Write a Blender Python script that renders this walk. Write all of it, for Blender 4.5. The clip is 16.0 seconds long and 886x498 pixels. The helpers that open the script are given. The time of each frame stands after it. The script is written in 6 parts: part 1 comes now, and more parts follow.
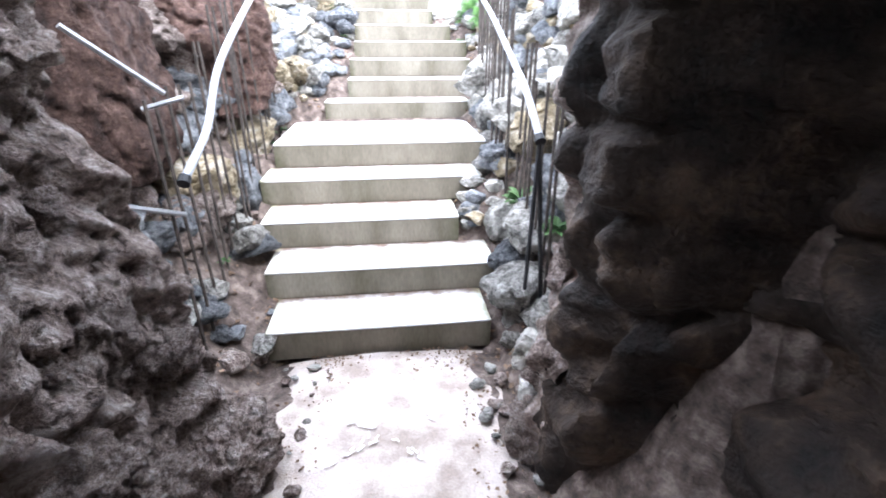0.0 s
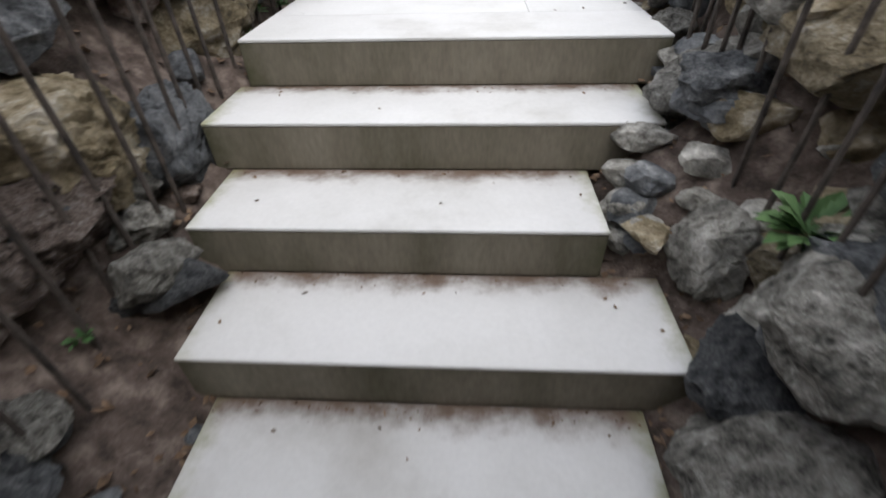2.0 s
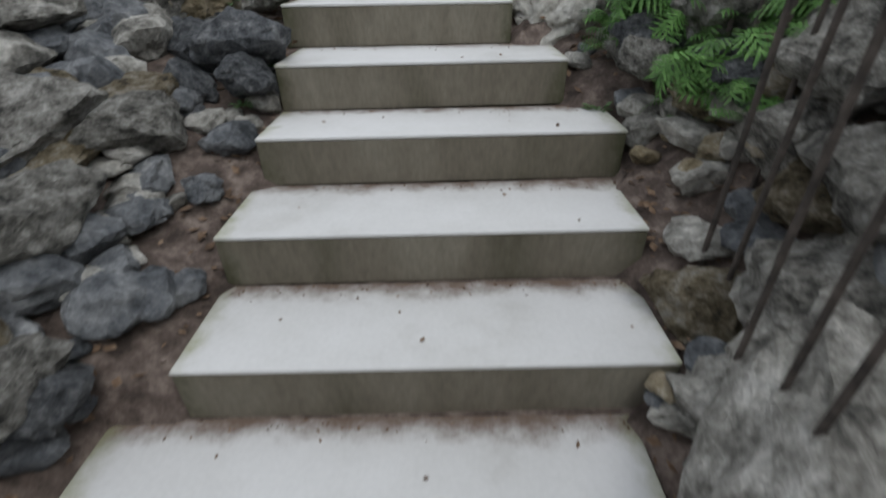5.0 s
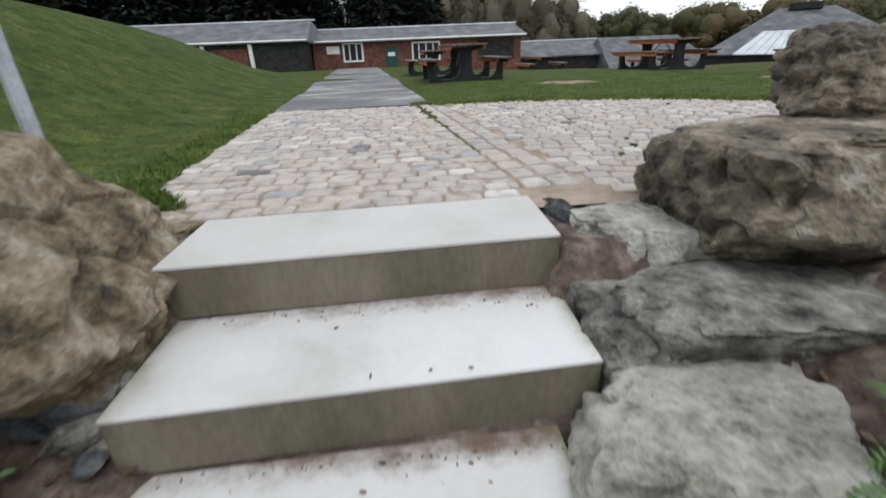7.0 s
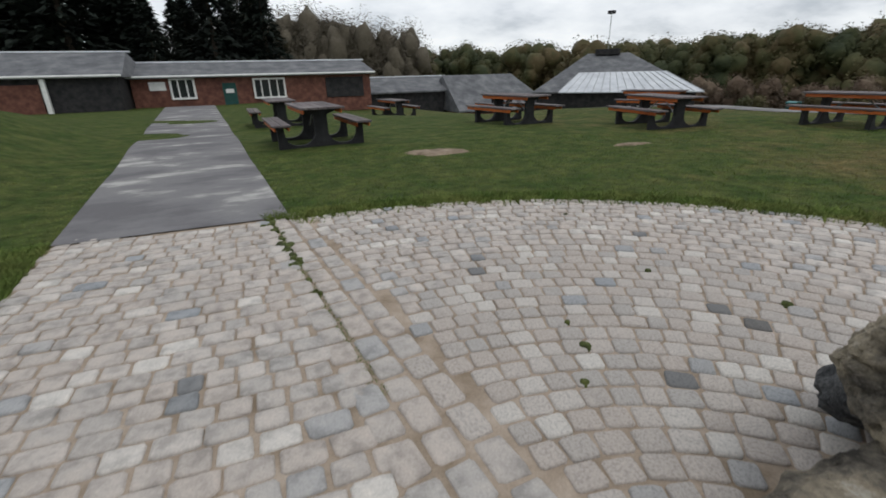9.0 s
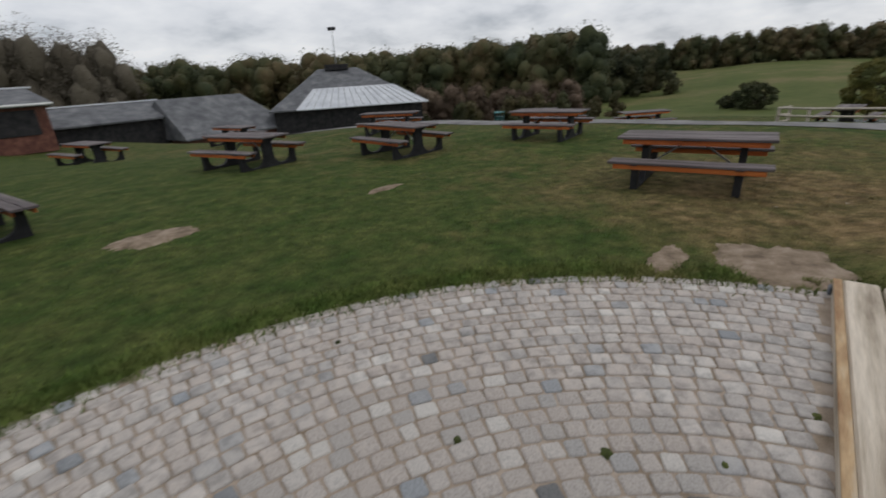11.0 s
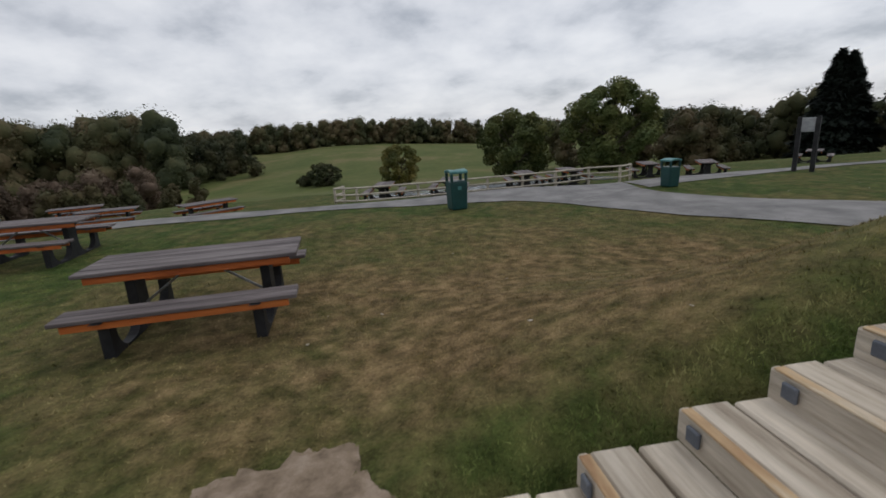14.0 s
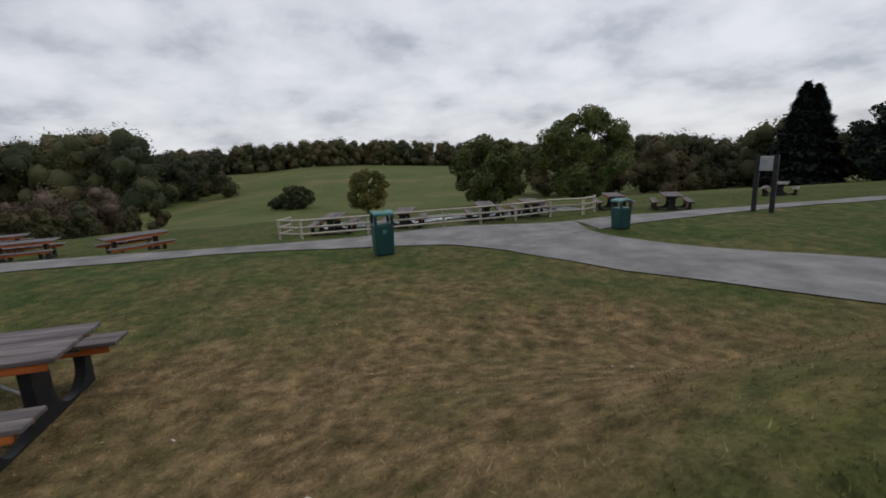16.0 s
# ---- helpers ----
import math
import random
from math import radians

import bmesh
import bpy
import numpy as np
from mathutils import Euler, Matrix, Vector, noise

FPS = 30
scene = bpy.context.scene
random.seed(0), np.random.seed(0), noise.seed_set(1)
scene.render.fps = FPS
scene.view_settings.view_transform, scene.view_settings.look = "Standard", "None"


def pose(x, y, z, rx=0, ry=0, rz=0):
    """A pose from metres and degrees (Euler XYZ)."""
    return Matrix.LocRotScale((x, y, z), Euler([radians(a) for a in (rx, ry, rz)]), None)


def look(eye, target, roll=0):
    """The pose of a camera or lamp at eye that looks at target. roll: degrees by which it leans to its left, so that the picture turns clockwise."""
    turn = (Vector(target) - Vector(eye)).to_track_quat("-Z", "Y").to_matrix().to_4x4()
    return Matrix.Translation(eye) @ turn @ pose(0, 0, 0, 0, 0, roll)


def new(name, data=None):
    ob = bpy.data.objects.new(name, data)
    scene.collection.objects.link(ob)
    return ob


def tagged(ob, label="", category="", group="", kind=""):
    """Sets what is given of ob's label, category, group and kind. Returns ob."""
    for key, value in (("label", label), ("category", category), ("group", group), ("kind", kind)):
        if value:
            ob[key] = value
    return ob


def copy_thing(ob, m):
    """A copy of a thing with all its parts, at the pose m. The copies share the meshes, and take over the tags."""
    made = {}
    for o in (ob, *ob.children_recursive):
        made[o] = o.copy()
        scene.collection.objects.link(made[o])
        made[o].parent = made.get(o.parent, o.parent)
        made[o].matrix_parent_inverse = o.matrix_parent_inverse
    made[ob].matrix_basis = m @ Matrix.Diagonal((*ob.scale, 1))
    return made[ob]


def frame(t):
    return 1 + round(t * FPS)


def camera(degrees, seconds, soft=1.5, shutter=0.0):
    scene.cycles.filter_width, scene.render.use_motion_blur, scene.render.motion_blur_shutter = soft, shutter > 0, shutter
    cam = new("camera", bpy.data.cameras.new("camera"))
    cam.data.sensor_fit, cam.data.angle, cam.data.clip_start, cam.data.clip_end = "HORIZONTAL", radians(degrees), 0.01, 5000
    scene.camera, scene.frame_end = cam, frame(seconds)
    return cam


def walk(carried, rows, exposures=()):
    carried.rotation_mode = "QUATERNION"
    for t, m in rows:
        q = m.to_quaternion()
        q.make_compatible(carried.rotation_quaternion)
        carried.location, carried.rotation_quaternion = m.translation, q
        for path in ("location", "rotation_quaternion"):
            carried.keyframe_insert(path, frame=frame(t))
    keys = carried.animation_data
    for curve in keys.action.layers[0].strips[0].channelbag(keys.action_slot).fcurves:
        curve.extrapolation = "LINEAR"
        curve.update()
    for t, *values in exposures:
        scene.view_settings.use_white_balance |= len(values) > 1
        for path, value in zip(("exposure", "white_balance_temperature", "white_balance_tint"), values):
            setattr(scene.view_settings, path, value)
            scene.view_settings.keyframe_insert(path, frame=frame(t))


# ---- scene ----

cam = camera(88.0, 16.0, soft=1.7, shutter=0.3)
PATH = [
    (0, (-0.044, -2.156, 1.614), (0.179, -0.348, 0.79), 0.2),
    (0.5, (-0.046, -1.935, 1.603), (-0.044, -0.132, 0.738), 0.7),
    (1, (-0.077, -1.381, 1.52), (-0.187, 0.378, 0.575), -0.7),
    (1.5, (-0.042, -0.876, 1.451), (-0.173, 0.826, 0.409), -1.3),
    (2, (0.005, -0.378, 1.363), (-0.11, 1.174, 0.107), -1.9),
    (2.5, (-0.047, 0.159, 1.399), (-0.064, 1.77, 0.214), -0.5),
    (3, (-0.005, 0.639, 1.504), (0.027, 2.234, 0.298), 0.5),
    (3.5, (0.067, 0.966, 1.614), (0.138, 2.572, 0.424), 0.4),
    (6, (0.361, 3.015, 2.519), (0.313, 4.788, 1.594), -1.4),
    (6.5, (0.306, 3.501, 2.692), (0.317, 5.313, 1.844), -2.5),
    (7, (0.28, 3.958, 2.902), (0.395, 5.786, 2.098), -2.4),
    (7.5, (0.245, 4.304, 3.099), (0.516, 6.127, 2.321), -0.7),
    (8, (0.274, 4.632, 3.218), (0.686, 6.442, 2.476), -0.8),
    (10.5, (0.756, 5.797, 3.922), (1.987, 7.192, 3.189), -2.9),
    (11, (1.083, 5.986, 3.999), (2.539, 7.15, 3.273), -3.6),
    (11.5, (1.622, 6.124, 3.981), (3.317, 6.997, 3.377), -3.2),
    (12, (2.004, 6.254, 3.986), (3.85, 6.78, 3.424), -2.8),
    (12.5, (2.514, 6.252, 3.965), (4.437, 6.426, 3.443), -3.1),
    (13, (3.076, 5.996, 3.926), (5.03, 5.905, 3.51), -3.2),
    (13.5, (3.431, 5.757, 3.946), (5.348, 5.534, 3.419), -4.4),
    (14, (3.697, 5.44, 4.009), (5.612, 5.156, 3.508), -3.3),
    (14.5, (3.928, 5.076, 4.099), (5.838, 4.787, 3.581), -3.3),
    (15, (4.131, 4.69, 4.193), (6.045, 4.398, 3.692), -4.0),
    (15.5, (4.429, 4.327, 4.205), (6.35, 3.998, 3.756), -2.9),
    (16, (4.657, 4.005, 4.275), (6.579, 3.646, 3.857), -2.4),
]
walk(cam, [(t, look(e, a, r)) for t, e, a, r in PATH],
     exposures=[(0, 3.4, 5700, 13), (0.5, 2.35, 6000, 12), (1.0, 1.75, 6150, 11), (1.5, 1.45, 6300, 11), (2.0, 1.2, 6350, 11), (2.5, 0.87, 6350, 11), (3.0, 0.58, 6300, 10), (3.5, 0.33, 6200, 9), (6, 0.12, 6200, 8), (7, 0.38, 6300, 9), (7.5, 0.14, 6250, 9),
                (8, 0.08, 6300, 8), (10.5, -0.38, 6450, 10), (13, -0.36, 6400, 11), (16, -0.42, 6350, 11)])

# ---------------------------------------------------------------- light
world = bpy.data.worlds.new("overcast_sky")
scene.world = world
world.use_nodes = True
wn, wl = world.node_tree.nodes, world.node_tree.links
wn.clear()
w_out = wn.new("ShaderNodeOutputWorld")
w_bg = wn.new("ShaderNodeBackground")
w_sky = wn.new("ShaderNodeTexSky")
w_sky.sky_type = "NISHITA"
w_sky.sun_disc = False
w_sky.sun_elevation, w_sky.sun_rotation = radians(48), radians(150)
w_co = wn.new("ShaderNodeTexCoord")
w_sep = wn.new("ShaderNodeSeparateXYZ")
wl.new(w_co.outputs["Generated"], w_sep.inputs[0])
w_add = wn.new("ShaderNodeMath"); w_add.operation = "ADD"; w_add.inputs[1].default_value = 0.34
w_abs = wn.new("ShaderNodeMath"); w_abs.operation = "ABSOLUTE"
wl.new(w_sep.outputs["Z"], w_abs.inputs[0])
wl.new(w_abs.outputs[0], w_add.inputs[0])
w_div = wn.new("ShaderNodeVectorMath"); w_div.operation = "DIVIDE"
w_cmb = wn.new("ShaderNodeCombineXYZ")
for i in range(3):
    wl.new(w_add.outputs[0], w_cmb.inputs[i])
wl.new(w_co.outputs["Generated"], w_div.inputs[0])
wl.new(w_cmb.outputs[0], w_div.inputs[1])
w_n = wn.new("ShaderNodeTexNoise")
w_n.inputs["Scale"].default_value, w_n.inputs["Detail"].default_value = 2.7, 8
w_n.inputs["Roughness"].default_value, w_n.inputs["Distortion"].default_value = 0.54, 0.0
w_flat = wn.new("ShaderNodeVectorMath"); w_flat.operation = "MULTIPLY"
w_flat.inputs[1].default_value = (1.0, 1.0, 0.0)
wl.new(w_div.outputs[0], w_flat.inputs[0])
wl.new(w_flat.outputs[0], w_n.inputs["Vector"])
w_r = wn.new("ShaderNodeValToRGB")
w_r.color_ramp.elements[0].position, w_r.color_ramp.elements[0].color = 0.30, (0.52, 0.55, 0.60, 1)
w_r.color_ramp.elements[1].position, w_r.color_ramp.elements[1].color = 0.64, (0.97, 0.98, 1.0, 1)
w_mid = w_r.color_ramp.elements.new(0.46)
w_mid.color = (0.80, 0.82, 0.86, 1)
wl.new(w_n.outputs["Fac"], w_r.inputs[0])
w_mul = wn.new("ShaderNodeMix"); w_mul.data_type = "RGBA"; w_mul.inputs["Factor"].default_value = 0.012
wl.new(w_r.outputs[0], w_mul.inputs["A"])
wl.new(w_sky.outputs[0], w_mul.inputs["B"])
wl.new(w_mul.outputs["Result"], w_bg.inputs["Color"])
w_bg.inputs["Strength"].default_value = 1.0
wl.new(w_bg.outputs[0], w_out.inputs[0])
sun = new("sun", bpy.data.lights.new("sun", "SUN"))
sun.data.energy, sun.data.angle, sun.data.color = 0.7, radians(25), (1.0, 0.97, 0.92)
sun.matrix_world = look((0, 0, 30), (-8, 14, 3.0))

# ---------------------------------------------------------------- materials


def mat(name, cols, scale=6.0, rough=0.85, bump=0.3, detail=8, fine=60.0, metal=0.0, rnd=0.0, stretch=(1, 1, 1), spec=0.3, dist=0.02, lo=0.35, hi=0.68, grain=0.28, crisp=0.6):
    """A node material: a noise ramp over cols, finer grain, bump and a random tint for each object."""
    m = bpy.data.materials.new(name)
    m.use_nodes = True
    n, l = m.node_tree.nodes, m.node_tree.links
    b = n["Principled BSDF"]
    b.inputs["Roughness"].default_value, b.inputs["Metallic"].default_value = rough, metal
    b.inputs["Specular IOR Level"].default_value = spec
    co = n.new("ShaderNodeTexCoord")
    mp = n.new("ShaderNodeMapping")
    mp.inputs["Scale"].default_value = stretch
    l.new(co.outputs["Object"], mp.inputs[0])
    info = n.new("ShaderNodeObjectInfo")
    off = n.new("ShaderNodeVectorMath"); off.operation = "MULTIPLY_ADD"
    off.inputs[1].default_value = (31, 17, 23)
    l.new(info.outputs["Random"], off.inputs[0])
    l.new(mp.outputs[0], off.inputs[2])
    t1 = n.new("ShaderNodeTexNoise")
    t1.inputs["Scale"].default_value, t1.inputs["Detail"].default_value, t1.inputs["Roughness"].default_value = scale, detail, crisp
    l.new(off.outputs[0], t1.inputs["Vector"])
    rp = n.new("ShaderNodeValToRGB")
    e = rp.color_ramp.elements
    while len(e) < len(cols):
        e.new(0.5)
    for i, c in enumerate(cols):
        e[i].position = lo + (hi - lo) * i / max(1, len(cols) - 1)
        e[i].color = (*c, 1)
    l.new(t1.outputs["Fac"], rp.inputs[0])
    t2 = n.new("ShaderNodeTexNoise")
    t2.inputs["Scale"].default_value, t2.inputs["Detail"].default_value = fine, 4
    l.new(off.outputs[0], t2.inputs["Vector"])
    mr = n.new("ShaderNodeMapRange")
    mr.inputs["To Min"].default_value, mr.inputs["To Max"].default_value = 1 - grain, 1 + grain
    l.new(t2.outputs["Fac"], mr.inputs["Value"])
    mx = n.new("ShaderNodeMix"); mx.data_type = "RGBA"; mx.blend_type = "MULTIPLY"; mx.inputs["Factor"].default_value = 1.0
    l.new(rp.outputs[0], mx.inputs["A"])
    l.new(mr.outputs[0], mx.inputs["B"])
    out = mx.outputs["Result"]
    if rnd:
        r2 = n.new("ShaderNodeMapRange")
        r2.inputs["To Min"].default_value, r2.inputs["To Max"].default_value = 1 - rnd, 1 + rnd
        l.new(info.outputs["Random"], r2.inputs["Value"])
        m2 = n.new("ShaderNodeMix"); m2.data_type = "RGBA"; m2.blend_type = "MULTIPLY"; m2.inputs["Factor"].default_value = 1.0
        l.new(out, m2.inputs["A"])
        l.new(r2.outputs[0], m2.inputs["B"])
        out = m2.outputs["Result"]
    l.new(out, b.inputs["Base Color"])
    if bump:
        ad = n.new("ShaderNodeMath"); ad.operation = "MULTIPLY_ADD"; ad.inputs[1].default_value = 0.35
        l.new(t2.outputs["Fac"], ad.inputs[0])
        l.new(t1.outputs["Fac"], ad.inputs[2])
        bp = n.new("ShaderNodeBump")
        bp.inputs["Strength"].default_value, bp.inputs["Distance"].default_value = bump, dist
        l.new(ad.outputs[0], bp.inputs["Height"])
        l.new(bp.outputs[0], b.inputs["Normal"])
    return m


M = {}
M["concrete"] = mat("pale_concrete", [(0.38, 0.36, 0.33), (0.48, 0.465, 0.44), (0.53, 0.515, 0.495)], 1.8, 0.85, 0.05, fine=70, lo=0.28, hi=0.62, grain=0.07)
# risers: a browner, darker concrete than the treads
M["riser"] = mat("dark_brown_concrete_riser", [(0.11, 0.10, 0.07), (0.17, 0.15, 0.115), (0.23, 0.21, 0.165)], 3.0, 0.85, 0.2, fine=70, stretch=(1, 1, 0.35))
M["rock"] = mat("grey_limestone", [(0.045, 0.045, 0.04), (0.19, 0.18, 0.16), (0.36, 0.345, 0.31), (0.56, 0.54, 0.50)], 6.0, 0.9, 1.0, fine=40, rnd=0.25, dist=0.05, lo=0.36, hi=0.64, crisp=0.76, grain=0.42)
M["rock_tan"] = mat("tan_limestone", [(0.045, 0.04, 0.032), (0.17, 0.135, 0.08), (0.31, 0.26, 0.18), (0.50, 0.46, 0.39)], 5.0, 0.9, 1.0, fine=36, rnd=0.22, dist=0.05, lo=0.35, hi=0.64, crisp=0.76, grain=0.42)
M["rock_dark"] = mat("dark_blue_grey_stone", [(0.03, 0.033, 0.036), (0.10, 0.105, 0.112), (0.19, 0.195, 0.20), (0.36, 0.36, 0.36)], 6.0, 0.85, 1.0, fine=45, rnd=0.3, dist=0.05, lo=0.36, hi=0.68, crisp=0.76, grain=0.42)
M["tufa"] = mat("brown_pitted_tufa", [(0.055, 0.04, 0.033), (0.26, 0.20, 0.17), (0.50, 0.44, 0.40)], 15.0, 0.95, 1.0, fine=60, rnd=0.2, dist=0.06, lo=0.32, hi=0.66, crisp=0.76, grain=0.42)
M["tufa_red"] = mat("dark_reddish_tufa", [(0.025, 0.015, 0.012), (0.085, 0.048, 0.037), (0.20, 0.13, 0.105)], 13.0, 0.95, 1.0, fine=60, rnd=0.2, dist=0.06, lo=0.32, hi=0.68, crisp=0.76, grain=0.42)
M["rock_brown"] = mat("dark_brown_pitted_limestone", [(0.045, 0.04, 0.033), (0.17, 0.15, 0.12), (0.34, 0.29, 0.21), (0.56, 0.53, 0.47)], 4.5, 0.9, 1.0, fine=40, rnd=0.15, dist=0.06, lo=0.36, hi=0.68, crisp=0.76, grain=0.42)
M["rock_pale"] = mat("pale_lichened_limestone", [(0.10, 0.095, 0.08), (0.34, 0.32, 0.28), (0.50, 0.48, 0.43), (0.62, 0.60, 0.55)], 5.5, 0.9, 1.0, fine=40, rnd=0.15, dist=0.05, lo=0.34, hi=0.62, crisp=0.76, grain=0.42)
# shaded version of the tufa, for walls deep inside the tunnel
M["cave"] = mat("shade_darkened_cave_rock", [(0.008, 0.006, 0.005), (0.030, 0.020, 0.014), (0.09, 0.060, 0.040)], 5.0, 0.7, 0.8, fine=40, dist=0.04)
M["litter"] = mat("brown_leaf_litter", [(0.07, 0.045, 0.03), (0.17, 0.11, 0.07), (0.32, 0.23, 0.16)], 18.0, 0.9, 0.0, fine=50)
M["soil"] = mat("brown_soil_and_leaf_litter", [(0.055, 0.042, 0.035), (0.125, 0.095, 0.08), (0.25, 0.20, 0.17)], 14.0, 0.95, 0.8, fine=110)
M["grotto_dirt"] = mat("pale_sandy_floor", [(0.34, 0.28, 0.235), (0.50, 0.43, 0.38), (0.60, 0.54, 0.50)], 6.0, 0.95, 0.6, fine=90)
M["dirt_path"] = mat("trodden_pale_dirt", [(0.12, 0.088, 0.058), (0.22, 0.165, 0.115), (0.31, 0.245, 0.185)], 6.0, 0.95, 0.4, fine=120)
M["joint"] = mat("sandy_joint", [(0.22, 0.17, 0.12), (0.33, 0.265, 0.205), (0.42, 0.35, 0.285)], 5.0, 0.95, 0.5, fine=140)


def grass_mat(name, greens, dries, rough=0.95, bump=0.5):
    """Green and dry grass mixed by noise at three scales, drier on the worn slope."""
    m = bpy.data.materials.new(name)
    m.use_nodes = True
    n, l = m.node_tree.nodes, m.node_tree.links
    b = n["Principled BSDF"]
    b.inputs["Roughness"].default_value = rough
    b.inputs["Specular IOR Level"].default_value = 0.1
    co = n.new("ShaderNodeTexCoord")

    def nz(scale, detail=6):
        t = n.new("ShaderNodeTexNoise")
        t.inputs["Scale"].default_value, t.inputs["Detail"].default_value, t.inputs["Roughness"].default_value = scale, detail, 0.62
        l.new(co.outputs["Object"], t.inputs["Vector"])
        return t.outputs["Fac"]

    def ramp(cols, fac):
        r = n.new("ShaderNodeValToRGB")
        r.color_ramp.elements[0].position, r.color_ramp.elements[0].color = 0.36, (*cols[0], 1)
        r.color_ramp.elements[1].position, r.color_ramp.elements[1].color = 0.66, (*cols[1], 1)
        l.new(fac, r.inputs[0])
        return r.outputs[0]
    g = ramp(greens, nz(2.2))
    d = ramp(dries, nz(5.0))
    ds = n.new("ShaderNodeVectorMath"); ds.operation = "DISTANCE"
    ds.inputs[1].default_value = (7.5, 3.5, 2.8)
    l.new(co.outputs["Object"], ds.inputs[0])
    mr = n.new("ShaderNodeMapRange")
    mr.inputs["From Min"].default_value, mr.inputs["From Max"].default_value = 0.8, 7.5
    mr.inputs["To Min"].default_value, mr.inputs["To Max"].default_value = 0.30, 0.0
    l.new(ds.outputs["Value"], mr.inputs["Value"])
    ad = n.new("ShaderNodeMath"); ad.operation = "ADD"
    broad = n.new("ShaderNodeMix")
    broad.inputs["Factor"].default_value = 0.38
    l.new(nz(0.55, 8), broad.inputs["A"])
    l.new(nz(2.6, 8), broad.inputs["B"])
    l.new(broad.outputs["Result"], ad.inputs[0])
    sx = n.new("ShaderNodeSeparateXYZ")
    l.new(co.outputs["Object"], sx.inputs[0])
    side = n.new("ShaderNodeMapRange")
    side.inputs["From Min"].default_value, side.inputs["From Max"].default_value = 5.5, 6.9
    side.inputs["To Min"].default_value, side.inputs["To Max"].default_value = -0.17, 0.0
    l.new(sx.outputs["X"], side.inputs["Value"])
    dry = n.new("ShaderNodeMath"); dry.operation = "ADD"
    l.new(mr.outputs[0], dry.inputs[0])
    l.new(side.outputs[0], dry.inputs[1])
    l.new(dry.outputs[0], ad.inputs[1])
    m2 = n.new("ShaderNodeMapRange")
    m2.inputs["From Min"].default_value, m2.inputs["From Max"].default_value = 0.46, 0.80
    l.new(ad.outputs[0], m2.inputs["Value"])
    mx = n.new("ShaderNodeMix"); mx.data_type = "RGBA"
    l.new(m2.outputs[0], mx.inputs["Factor"])
    l.new(g, mx.inputs["A"])
    l.new(d, mx.inputs["B"])
    f = nz(38, 4)
    clump = nz(6.5, 5)
    both = n.new("ShaderNodeMath"); both.operation = "MULTIPLY_ADD"; both.inputs[1].default_value = 1.3
    l.new(clump, both.inputs[0])
    l.new(f, both.inputs[2])
    m3 = n.new("ShaderNodeMapRange")
    m3.inputs["From Min"].default_value, m3.inputs["From Max"].default_value = 0.75, 1.55
    m3.inputs["To Min"].default_value, m3.inputs["To Max"].default_value = 0.42, 1.6
    l.new(both.outputs[0], m3.inputs["Value"])
    mu = n.new("ShaderNodeMix"); mu.data_type = "RGBA"; mu.blend_type = "MULTIPLY"; mu.inputs["Factor"].default_value = 1.0
    l.new(mx.outputs["Result"], mu.inputs["A"])
    l.new(m3.outputs[0], mu.inputs["B"])
    l.new(mu.outputs["Result"], b.inputs["Base Color"])
    if bump:
        bp = n.new("ShaderNodeBump")
        bp.inputs["Strength"].default_value, bp.inputs["Distance"].default_value = bump, 0.06
        l.new(f, bp.inputs["Height"])
        l.new(bp.outputs[0], b.inputs["Normal"])
    return m


M["grass"] = grass_mat("mown_grass", [(0.036, 0.060, 0.013), (0.078, 0.092, 0.026)], [(0.085, 0.062, 0.025), (0.225, 0.155, 0.078)])
M["blade"] = grass_mat("grass_blade", [(0.085, 0.135, 0.032), (0.165, 0.19, 0.058)], [(0.19, 0.137, 0.06), (0.42, 0.31, 0.17)], 0.8, 0)


def sett_mat(name, island):
    """Setts of pinkish, tan, grey and blue-grey stone, a colour for each piece."""
    m = mat(name, [(0.70, 0.70, 0.70), (1.0, 1.0, 1.0), (1.12, 1.10, 1.08)], 11.0, 0.8, 0.4, fine=120)
    n, l = m.node_tree.nodes, m.node_tree.links
    src = n.new("ShaderNodeNewGeometry").outputs["Random Per Island"] if island else n.new("ShaderNodeObjectInfo").outputs["Random"]
    r = n.new("ShaderNodeValToRGB")
    r.color_ramp.interpolation = "LINEAR"
    e = r.color_ramp.elements
    for _ in range(4):
        e.new(0.5)
    for k, (p, c) in enumerate([(0.0, (0.13, 0.125, 0.12)), (0.01, (0.29, 0.305, 0.32)), (0.06, (0.385, 0.36, 0.335)), (0.55, (0.425, 0.375, 0.335)), (0.86, (0.46, 0.42, 0.385)), (1.0, (0.55, 0.52, 0.48))]):
        e[k].position, e[k].color = p, (*c, 1)
    l.new(src, r.inputs[0])
    b = n["Principled BSDF"]
    old = b.inputs["Base Color"].links[0].from_socket
    mx = n.new("ShaderNodeMix"); mx.data_type = "RGBA"; mx.blend_type = "MULTIPLY"; mx.inputs["Factor"].default_value = 1.0
    l.new(old, mx.inputs["A"])
    l.new(r.outputs[0], mx.inputs["B"])
    l.new(mx.outputs["Result"], b.inputs["Base Color"])
    return m


M["sett"] = sett_mat("granite_sett", False)
M["sett_far"] = sett_mat("granite_sett_joined", True)


